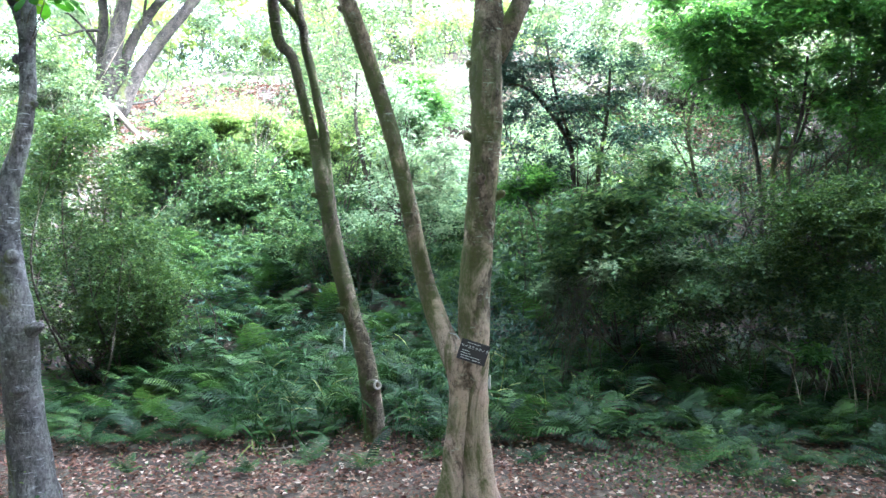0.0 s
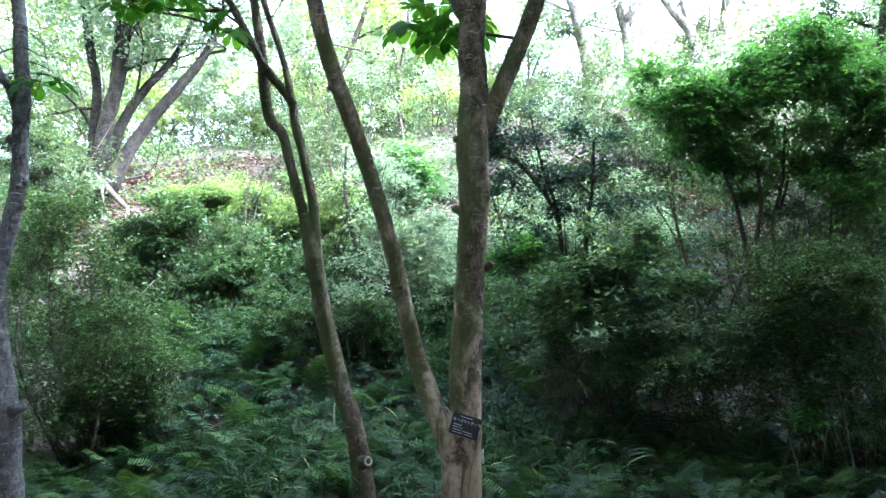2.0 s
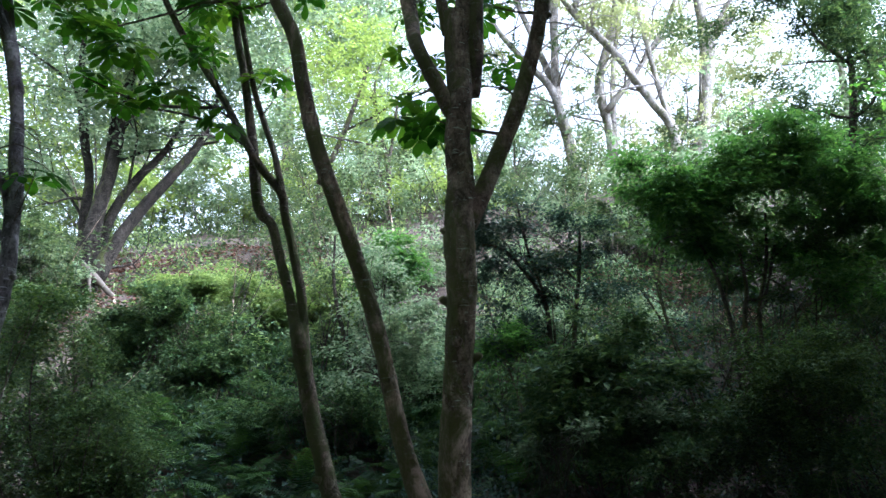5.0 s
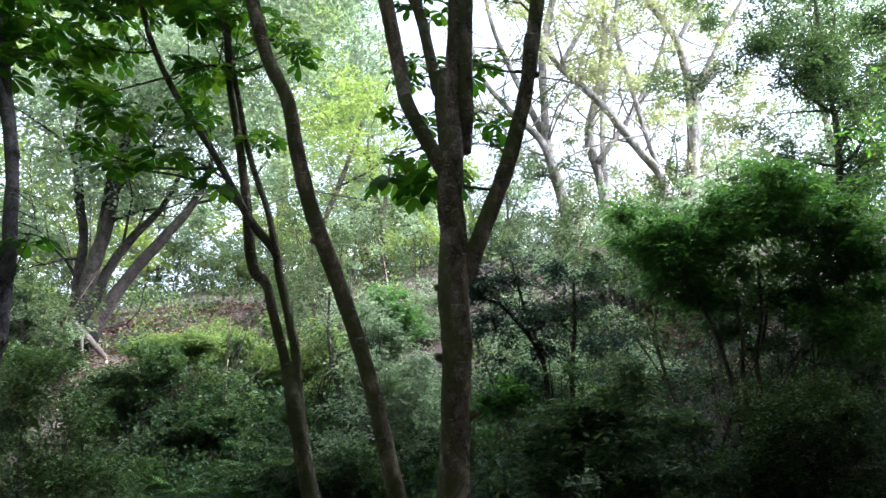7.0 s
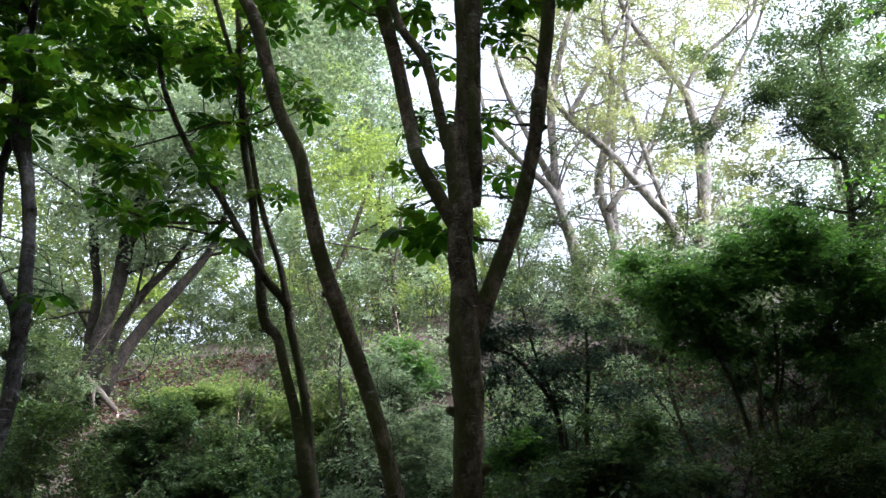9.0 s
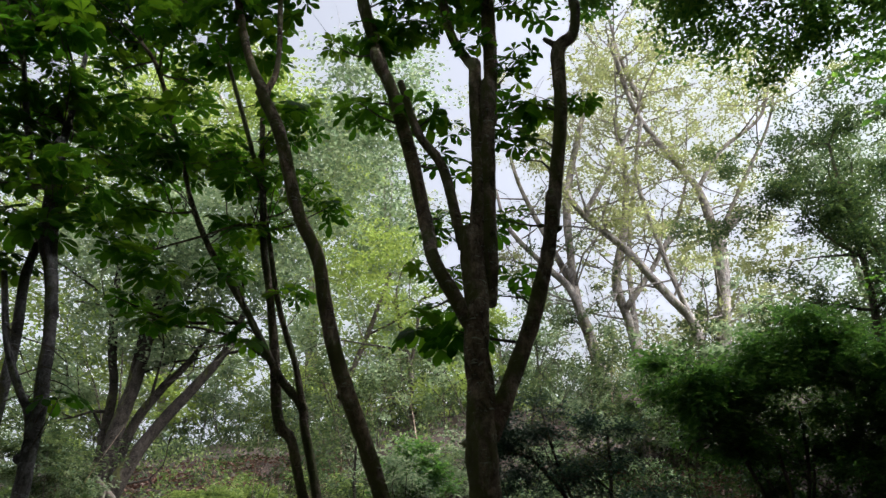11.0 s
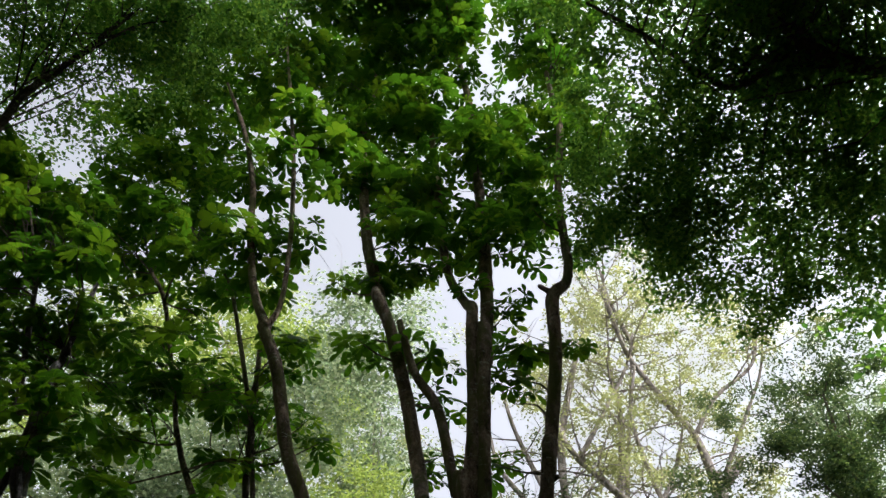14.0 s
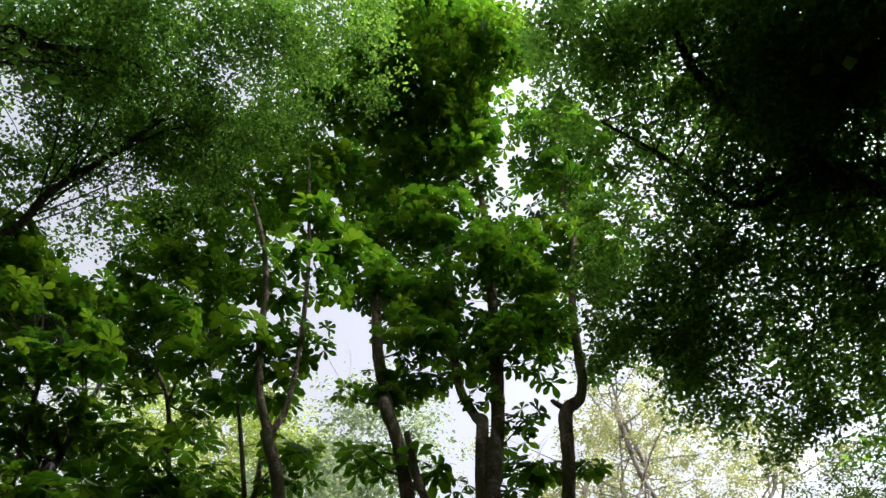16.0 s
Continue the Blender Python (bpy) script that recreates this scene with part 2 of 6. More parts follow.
def tube(rows, sides=10, lump=0.0, seed=0, close=True, flute=0.0):
    """A bark-skinned limb along rows of x, y, z, radius; lump: how uneven its girth is."""
    p = np.asarray(rows, float)
    tan = np.gradient(p[:, :3], axis=0)
    tan /= np.linalg.norm(tan, axis=1, keepdims=True) + 1e-9
    ref = np.array([0.0, 1.0, 0.13]) if abs(tan[:, 1]).mean() < 0.8 else np.array([1.0, 0.0, 0.1])
    a = np.cross(tan, ref)
    a /= np.linalg.norm(a, axis=1, keepdims=True) + 1e-9
    b = np.cross(tan, a)
    th = np.arange(sides) * 2 * np.pi / sides
    r = p[:, 3:4] * np.ones((1, sides))
    if lump:
        ph = np.random.default_rng(seed).uniform(0, 6.28, 6)
        s = np.r_[0, np.cumsum(np.linalg.norm(np.diff(p[:, :3], axis=0), axis=1))][:, None]
        r = r * (1 + lump * (np.sin(2 * th + 3 * s + ph[0]) * 0.5 + np.sin(3 * th - 5 * s + ph[1]) * 0.35 + np.sin(9 * s + ph[2] + th) * 0.4 + np.sin(23 * s + ph[3] + 2 * th) * 0.25 + np.sin(47 * s + ph[4] + 5 * th) * 0.14 + np.sin(31 * s - 4 * th + ph[5]) * 0.18))
        r = r * (1 + flute * np.exp(-s / 0.4) * (np.cos(5 * th + ph[0]) + 0.6 * np.cos(3 * th + ph[1])))
    v = p[:, None, :3] + r[..., None] * (np.cos(th)[None, :, None] * a[:, None] + np.sin(th)[None, :, None] * b[:, None])
    n = len(p)
    i, j = np.meshgrid(np.arange(n - 1), np.arange(sides), indexing="ij")
    q = np.stack([i * sides + j, i * sides + (j + 1) % sides, (i + 1) * sides + (j + 1) % sides, (i + 1) * sides + j], -1).reshape(-1, 4)
    f = np.vstack([q[:, [0, 1, 2]], q[:, [0, 2, 3]]])
    v = v.reshape(-1, 3)
    if close:
        v = np.vstack([v, p[0, :3], p[-1, :3] + tan[-1] * p[-1, 3] * 0.5])
        k = np.arange(sides)
        f = np.vstack([f, np.stack([(k + 1) % sides, k, np.full(sides, n * sides)], -1),
                       np.stack([(n - 1) * sides + k, (n - 1) * sides + (k + 1) % sides, np.full(sides, n * sides + 1)], -1)])
    return v, f


def join(pieces):
    vs, fs, n = [], [], 0
    for v, f in pieces:
        vs.append(v)
        fs.append(np.asarray(f) + n)
        n += len(v)
    return np.vstack(vs), np.vstack(fs)


def unit(a):
    return a / (np.linalg.norm(a, axis=-1, keepdims=True) + 1e-9)


def scatter(proto, pos, way, nrm, size):
    """Many copies of one leaf in one mesh: at pos, pointing along way, its face towards nrm."""
    pv, pf = proto
    d = unit(way)
    n = unit(nrm - (nrm * d).sum(-1, keepdims=True) * d)
    s = np.cross(d, n)
    m = np.stack([s, d, n], 1) * np.asarray(size)[:, None, None]
    v = np.einsum("vk,nkj->nvj", pv, m) + pos[:, None]
    f = pf[None] + (np.arange(len(pos)) * len(pv))[:, None, None]
    return v.reshape(-1, 3), f.reshape(-1, pf.shape[1])


def oval_leaf(w=0.42, fold=0.1, curl=0.12):
    v = np.array([(0, 0, 0), (-w * 0.42, 0.3, fold * 0.8), (0, 0.38, -0.02), (w * 0.42, 0.3, fold * 0.8), (-w * 0.36, 0.65, fold * 0.5 - curl * 0.3), (w * 0.36, 0.65, fold * 0.5 - curl * 0.3), (0, 1, -curl)])
    return v, np.array([(0, 2, 1), (0, 3, 2), (1, 2, 4), (2, 3, 5), (2, 6, 4), (2, 5, 6)])


def kite_leaf(w=0.5, fold=0.1):
    return np.array([(0, 0, 0), (-w / 2, 0.45, fold), (0, 1, -0.08), (w / 2, 0.45, fold)], float), np.array([(0, 2, 1), (0, 3, 2)])


def palm_leaf(n=7, seed=0):
    """Hand-shaped horse chestnut leaf: broad leaflets, widest towards their tips, round the end of a thin stalk."""
    g = np.random.default_rng(seed)
    vs, fs = [(0, 0, 0), (-0.012, -0.55, 0.12), (0.012, -0.55, 0.12)], [(0, 1, 2)]
    for k in range(n):
        q = (k - (n - 1) / 2) / ((n - 1) / 2)
        a = q * 2.05 + g.normal() * 0.06
        ln = (1.0 - 0.36 * abs(q) ** 1.5) * g.uniform(0.9, 1.08)
        dr = g.uniform(0.05, 0.4)
        for y, w in ((0.34, 0.11), (0.66, 0.225), (0.87, 0.18), (1.0, 0.0)):
            for sgn in ((-1, 1) if w else (0,)):
                lx, ly = sgn * w * ln, y * ln
                vs.append((lx * math.cos(a) + ly * math.sin(a), -lx * math.sin(a) + ly * math.cos(a), -dr * (y * ln) ** 2 + 0.05 * abs(sgn)))
        o = len(vs) - 7
        fs += [(0, o + 1, o), (o, o + 1, o + 2), (o + 1, o + 3, o + 2), (o + 2, o + 3, o + 4), (o + 3, o + 5, o + 4), (o + 4, o + 5, o + 6)]
    return np.array(vs, float), np.array(fs)


def in_clumps(clumps, n, g, flat=0.75, tuft=10, wide=0.56, pad=1.0):
    """n places spread over balls given as x, y, z, radius, thinning outwards and gathered into tufts."""
    c = np.array(clumps, float)
    w = c[:, 3] ** 2
    m = max(1, n // tuft)
    k = g.choice(len(c), m, p=w / w.sum())
    u = g.normal(size=(m, 3))
    u *= np.minimum(1, 1.7 / np.linalg.norm(u, axis=1, keepdims=True))
    heart = c[k, :3] + u * (c[k, 3] * wide)[:, None] * np.array([1, 1, flat])
    t = g.integers(0, m, n)
    v = g.normal(size=(n, 3))
    r = (0.05 + 0.2 * c[k[t], 3]) * g.uniform(0.5, 1.2, n)
    return heart[t] + v * r[:, None] * np.array([1, 1, flat * 0.8 * pad]), unit(v + u[t] * 0.5)


def foliage(clumps, sprays, per, proto, size, seed, flat=0.7, spread=0.28, wide=0.56, tuft=10, up=1.0, droop=0.15, jitter=0.42, pad=1.0):
    """Leaves in sprays: each spray is a twig's end with leaves to both sides."""
    g = np.random.default_rng(seed)
    c, u = in_clumps(clumps, sprays, g, flat, tuft, wide, pad)
    ax = unit(u * np.array([1, 1, 0.35]) + g.normal(size=(sprays, 3)) * 0.6 + np.array([0, 0, 0.1]))
    side = unit(np.cross(ax, np.array([0, 0, 1.0])) + g.normal(size=(sprays, 3)) * 0.15)
    s = (np.arange(per) + 0.5) / per
    lr = np.where(np.arange(per) % 2, 1.0, -1.0)
    pos = c[:, None] + ax[:, None] * ((s - 0.5) * spread)[None, :, None] + g.normal(size=(sprays, per, 3)) * spread * 0.1
    way = side[:, None] * lr[None, :, None] + ax[:, None] * 0.7 + g.normal(size=(sprays, per, 3)) * jitter * 0.6 - np.array([0, 0, droop])
    nrm = np.array([0, 0, up]) + g.normal(size=(sprays, per, 3)) * jitter
    sz = size * g.uniform(0.65, 1.2, sprays * per)
    return scatter(proto, pos.reshape(-1, 3), way.reshape(-1, 3), nrm.reshape(-1, 3), sz)


def twigs(limbs, clumps, n, seed, r=0.008, flat=0.75, sag=0.1, reach=2.4):
    """Thin branches from the nearest limb out into the clumps."""
    g = np.random.default_rng(seed)
    nodes = np.vstack([curve(l, 0.15) for l in limbs])
    c, u = in_clumps(clumps, n, g, flat, 2)
    out = []
    for p in c:
        d = np.linalg.norm(nodes[:, :3] - p, axis=1) + np.maximum(0, nodes[:, 2] - p[2]) * 0.8
        q = nodes[g.choice(np.argsort(d)[:30])]
        a, b = q[:3], p
        ln = np.linalg.norm(b - a)
        if ln < 0.1 or ln > reach:
            continue
        m1 = a + (b - a) * 0.35 + g.normal(size=3) * ln * 0.07 + np.array([0, 0, sag * ln])
        m2 = a + (b - a) * 0.7 + g.normal(size=3) * ln * 0.06 + np.array([0, 0, sag * ln * 0.8])
        r0 = min(q[3] * 0.6, r * (0.7 + 0.6 * ln))
        out.append(tube(curve([(*a, r0), (*m1, r0 * 0.75), (*m2, r0 * 0.5), (*b, r0 * 0.22)], 0.22), 4))
    return join(out)


def shoots(limbs, n, seed, length, r, rise=0.6, forks=3, spread=0.8):
    """Bare side branches that leave limbs and fork again."""
    g = np.random.default_rng(seed)
    nodes = np.vstack([curve(l, 0.4)[2:] for l in limbs])
    tips, out = [], []
    for _ in range(n):
        q = nodes[g.integers(len(nodes))]
        todo = [(q[:3], unit(g.normal(size=3) * np.array([1, 0.7, 0.5]) + np.array([0, 0, rise])), length * g.uniform(0.5, 1.2), min(r, q[3] * 0.6), forks)]
        while todo:
            p, d, ln, rr, k = todo.pop()
            d1 = unit(d + g.normal(size=3) * 0.25)
            d2 = unit(d1 + g.normal(size=3) * 0.3 + np.array([0, 0, 0.12]))
            m, e = p + d1 * ln * 0.5, p + d1 * ln * 0.5 + d2 * ln * 0.5
            out.append(tube(curve([(*p, rr), (*m, rr * 0.8), (*e, rr * 0.55)], ln / 5), 4))
            tips += [m, e]
            if k > 1:
                for _ in range(2):
                    todo.append((e, unit(d2 + g.normal(size=3) * spread * 0.6), ln * g.uniform(0.5, 0.8), rr * 0.5, k - 1))
    return join(out), np.array(tips)


# ---------- ground ----------
def height(x, y):
    """Flat path in front, a bank and wooded slope behind it, up to a ridge."""
    x, y = np.asarray(x, float), np.asarray(y, float)
    z = np.interp(y, [-60, 0, 5.0, 5.8, 7, 8, 10, 12, 14, 17, 20, 24, 40, 80, 400], [0, 0, 0.02, 0.12, 0.45, 0.9, 1.85, 2.95, 4.2, 5.7, 6.9, 7.4, 6.5, 3, 0])
    k = np.clip((y - 8) / 12, 0, 1) * np.clip(1 - (y - 40) / 200, 0, 1)
    z = z + k * np.clip(x, -20, 20) * 0.09
    amp = 0.02 + 0.1 * np.clip((y - 6) / 5, 0, 1)
    return z + amp * (np.sin(1.7 * x + 0.6 * y) * 0.5 + np.sin(2.9 * y - 1.1 * x + 1) * 0.35 + np.sin(5.1 * x + 3.3 * y) * 0.2)


def build_ground():
    xs = np.unique(np.r_[np.linspace(-14, 14, 141), -14 - np.geomspace(0.5, 2000, 24), 14 + np.geomspace(0.5, 2000, 24)])
    ys = np.unique(np.r_[np.linspace(-4, 26, 151), -4 - np.geomspace(0.5, 2000, 20), 26 + np.geomspace(0.5, 2000, 24)])
    X, Y = np.meshgrid(xs, ys)
    v = np.stack([X, Y, height(X, Y)], -1).reshape(-1, 3)
    n, m = len(xs), len(ys)
    i, j = np.meshgrid(np.arange(m - 1), np.arange(n - 1), indexing="ij")
    q = np.stack([i * n + j, i * n + j + 1, (i + 1) * n + j + 1, (i + 1) * n + j], -1).reshape(-1, 4)
    tagged(new("ground", mesh_data("ground", v, q, SOIL, True)), "brown forest soil rising to a wooded bank", "ground", kind="structure")


build_ground()


# ---------- horse chestnuts in front ----------
def knot(p, way, r, length, mat, parent, name="knot", label="", seed=1):
    p, d = np.array(p, float), unit(np.array(way, float))
    rows = [(*(p - d * r), r * 1.5), (*(p + d * length * 0.3), r * 1.1), (*(p + d * length * 0.8), r * 0.95), (*(p + d * length), r * 0.6)]
    return part(name, *tube(curve(rows, 0.01), 9, 0.12, seed), mat, parent, label, True)


TRUNKS = []
PALM = [palm_leaf(7, 1), palm_leaf(6, 2), palm_leaf(5, 3)]


def spaced(clumps, gap, g, flat=0.75):
    """Places in balls given as x, y, z, radius, no two nearer than the gap, thinning a little outwards."""
    got = np.zeros((0, 3))
    for c in np.array(clumps, float):
        for _ in range(int(3.2 * (c[3] / gap) ** 2.4) + 3):
            u = unit(g.normal(size=3)) * c[3] * g.uniform(0, 1) ** 0.45
            p = c[:3] + u * np.array([1, 1, flat])
            if not len(got) or np.min(np.sum((got - p) ** 2, axis=1)) > gap * gap:
                got = np.vstack([got, p])
    return got


def palm_foliage(clumps, gap, size, seed, flat=0.8):
    """Whorls of hand-shaped leaves at the ends of twigs: kind of leaf, place, direction, face and size of each."""
    g = np.random.default_rng(seed)
    c = spaced(clumps, gap, g, flat)
    sort = g.integers(0, len(PALM), len(c))
    out = []
    for k in range(len(PALM)):
        w = c[sort == k]
        m, per = len(w), 5
        tilt = g.normal(size=(m, 1, 3)) * 0.16
        a = g.uniform(0, 6.28, (m, 1)) + np.arange(per) * 2 * np.pi / per + g.normal(size=(m, per)) * 0.25
        way = np.stack([np.cos(a), np.sin(a), g.normal(size=(m, per)) * 0.22 - 0.25], -1) + tilt
        sz = size * g.uniform(0.62, 1.12, (m, 1)) * g.uniform(0.8, 1.1, (m, per))
        pos = w[:, None] + way * sz[..., None] * 0.62
        nrm = np.array([0, 0, 1.0]) + way * 0.3 + g.normal(size=(m, per, 3)) * 0.3
        out.append((k, pos.reshape(-1, 3), way.reshape(-1, 3), nrm.reshape(-1, 3), sz.ravel()))
    return out


PALM_MESH = [mesh_data("leaf", v, f, CHESTNUT_LEAF) for v, f in PALM]


def hang_leaves(tree, sets, each=100):
    """The lowest leaves of every kind hang singly; the rest are one crown."""
    rest = []
    base = np.array(tree.location)
    for k, pos, way, nrm, sz in sets:
        order = np.argsort(pos[:, 2])
        for i in order[:each]:
            d = Vector(way[i]).normalized()
            n = Vector(nrm[i])
            n = (n - n.dot(d) * d).normalized()
            sd = d.cross(n)
            ob = new("leaf", PALM_MESH[k])
            m = Matrix((sd, d, n)).transposed().to_4x4()
            ob.matrix_basis = Matrix.Translation(pos[i] - base) @ m @ Matrix.Diagonal((sz[i], sz[i], sz[i], 1))
            ob.parent = tree
        o = order[each:]
        rest.append(scatter(PALM[k], pos[o], way[o], nrm[o], sz[o]))
    return join(rest)


def chestnut(base, label, trunk, limbs, clumps, gap, seed, bark=BARK, leaf_size=0.17, n_twigs=60, trunk_sides=28):
    tree = thing("horse_chestnut_tree", base, label, "tree", "horse chestnuts by the path")
    t_ob = part("trunk", *tube(curve(trunk, 0.025), trunk_sides, 0.08, seed, True, 0.09), bark, tree, "", True)
    for k, l in enumerate(limbs):
        part("limb", *tube(curve(l, 0.035), 14, 0.085, seed + 3 + k), bark, tree, "", True)
    g = np.random.default_rng(seed + 99)
    nodes = np.vstack([curve(l, 0.1)[3:] for l in limbs])
    bows = []
    for c in clumps:
        c = np.array(c)
        d = np.linalg.norm(nodes[:, :3] - c[:3], axis=1) + 1.2 * np.maximum(0, nodes[:, 2] - c[2] + 0.2)
        q = nodes[np.argmin(d)]
        ln = np.linalg.norm(q[:3] - c[:3])
        if not 0.25 < ln < 2.6:
            continue
        r0 = min(q[3] * 0.55, 0.007 + 0.008 * ln)
        m = 0.5 * (q[:3] + c[:3]) + g.normal(size=3) * 0.1 * ln + np.array([0, 0, -0.06 * ln])
        bows.append([(*q[:3], r0), (*m, r0 * 0.75), (*c[:3], r0 * 0.35)])
        part("branch", *tube(curve(bows[-1], 0.1), 7, 0.1, seed), BARK_DARK, tree, "", True)
    part("fine_branching", *twigs(limbs + bows, clumps, n_twigs * 2, seed, 0.006, reach=0.9), BARK_DARK, tree, "thin dark twigs", True, "stuff")
    part("crown", *hang_leaves(tree, palm_foliage(clumps, gap, leaf_size, seed)), CHESTNUT_LEAF, tree, "large hand-shaped green leaves", False, "stuff")
    TRUNKS.append(t_ob)
    return tree, t_ob


T1_TRUNK = [(0.18, 4.2, -0.02, 0.157), (0.19, 4.2, 0.13, 0.115), (0.19, 4.2, 0.32, 0.093), (0.18, 4.2, 0.52, 0.085), (0.17, 4.2, 0.78, 0.089), (0.18, 4.2, 1.04, 0.095), (0.19, 4.2, 1.37, 0.095), (0.22, 4.2, 1.7, 0.087), (0.24, 4.2, 2.03, 0.085), (0.25, 4.2, 2.29, 0.089), (0.25, 4.2, 2.5, 0.092), (0.265, 4.25, 2.78, 0.09), (0.27, 4.3, 2.98, 0.085), (0.26, 4.3, 3.18, 0.085), (0.28, 4.3, 3.42, 0.081), (0.28, 4.35, 3.77, 0.085), (0.27, 4.35, 4.11, 0.068)]
T1_LIMBS = []
T1_LIMBS.append([(0.03, 4.15, -0, 0.107), (0.05, 4.15, 0.17, 0.071), (0.07, 4.15, 0.4, 0.058), (0.09, 4.15, 0.6, 0.057), (0.09, 4.15, 0.74, 0.062), (0.06, 4.15, 0.89, 0.071), (-0.01, 4.2, 1.04, 0.062), (-0.09, 4.2, 1.27, 0.054), (-0.14, 4.2, 1.47, 0.052), (-0.2, 4.2, 1.77, 0.051), (-0.28, 4.2, 2.09, 0.049), (-0.38, 4.2, 2.44, 0.048), (-0.59, 4.15, 3.05, 0.048), (-0.69, 4.15, 3.46, 0.048), (-0.75, 4.15, 3.82, 0.047), (-0.9, 4.15, 4.17, 0.046), (-1.05, 4.05, 4.79, 0.044), (-1.21, 4.05, 5.17, 0.041)])
T1_LIMBS.append([(-1.17, 4.05, 5.13, 0.042), (-1.32, 4.05, 5.49, 0.033), (-1.47, 4.05, 6.16, 0.031), (-1.57, 4.05, 6.85, 0.028), (-1.79, 4.05, 7.67, 0.023), (-2.14, 4.05, 8.59, 0.015)])
T1_LIMBS.append([(-1.17, 4.05, 5.14, 0.029), (-1.1, 4.05, 5.42, 0.022), (-1.13, 4.05, 6.16, 0.021), (-1.23, 4.05, 7.1, 0.021), (-1.4, 4.05, 8.18, 0.018), (-1.61, 4.05, 9.41, 0.013)])
T1_LIMBS.append([(0.3, 4.25, 2.62, 0.068), (0.39, 4.25, 2.8, 0.059), (0.53, 4.3, 3.12, 0.054), (0.66, 4.3, 3.44, 0.052), (0.8, 4.3, 3.89, 0.049), (0.87, 4.3, 4.32, 0.049), (0.9, 4.6, 4.24, 0.053), (1, 4.6, 4.79, 0.053), (1.1, 4.6, 5.4, 0.053), (1.14, 4.6, 5.94, 0.063), (1.29, 4.6, 6.14, 0.049), (1.35, 4.6, 6.47, 0.045), (1.4, 4.8, 6.76, 0.045), (1.45, 4.8, 7.74, 0.043), (1.62, 4.8, 8.88, 0.041), (1.61, 4.8, 9.79, 0.033), (1.63, 4.8, 10.94, 0.024)])
T1_LIMBS.append([(0.25, 4.3, 3.34, 0.055), (0.17, 4.3, 3.5, 0.052), (0.02, 4.3, 3.83, 0.049), (-0.03, 4.6, 4.24, 0.055), (-0.13, 4.6, 4.88, 0.053), (-0.27, 4.6, 5.53, 0.054), (-0.42, 4.6, 6, 0.053), (-0.39, 5, 6.16, 0.058), (-0.58, 5, 7.05, 0.058), (-0.69, 5, 8.07, 0.054), (-0.74, 5, 9.02, 0.049), (-0.66, 5, 10.15, 0.034), (-0.91, 5, 11.7, 0.021)])
T1_LIMBS.append([(0.36, 4.4, 3.54, 0.065), (0.4, 4.4, 3.88, 0.059), (0.44, 4.4, 4.63, 0.057), (0.49, 4.4, 5.44, 0.056), (0.54, 4.9, 5.48, 0.063), (0.6, 4.9, 6.41, 0.065), (0.6, 4.9, 7.31, 0.059), (0.6, 4.9, 8.35, 0.056), (0.56, 4.9, 9.62, 0.047), (0.42, 4.9, 11.14, 0.033), (0.31, 4.9, 12.65, 0.023)])
T1_LIMBS.append([(0.3, 4.4, 3.84, 0.063), (0.36, 4.4, 4.49, 0.052), (0.38, 4.4, 5.17, 0.048), (0.4, 4.4, 5.64, 0.05), (0.4, 5, 6.23, 0.045), (0.23, 5, 6.67, 0.045), (0.17, 5, 7.52, 0.046), (0.13, 5, 8.43, 0.04), (0.01, 5, 9.93, 0.03), (-0.1, 5, 11.51, 0.021)])
T1_LIMBS.append([(0.22, 4.4, 3.98, 0.04), (0.11, 4.4, 4.64, 0.038), (-0.07, 4.4, 4.99, 0.032), (-0.2, 4.4, 5.5, 0.029)])
T1_CROWN_TOP = [(-1.1, 3.68, 11.34, 0.57), (-0.54, 3.1, 11.1, 0.66), (0.06, 3.19, 11.93, 0.66), (0.58, 3.13, 11.11, 0.57), (1.05, 3.41, 11.51, 0.29), (-0.86, 4.34, 11.14, 0.61), (-0.29, 3.95, 10.89, 0.57), (0.25, 3.89, 11.4, 0.57), (-0.18, 4.62, 10.53, 0.59), (0.36, 4.58, 11.02, 0.49), (-0.73, 4.98, 10.49, 0.61), (-0.9, 4.84, 9.11, 0.35), (-0.42, 5.06, 9.21, 0.57), (0.15, 4.84, 9.18, 0.46), (0.44, 4.4, 8.09, 0.37), (0.81, 4.66, 8.83, 0.4), (-0.79, 4.87, 8.02, 0.32), (-0.36, 5.16, 8.21, 0.49), (0.1, 5.01, 8.04, 0.38), (0.91, 4.83, 8.07, 0.44), (1.06, 4.59, 7.22, 0.32)]
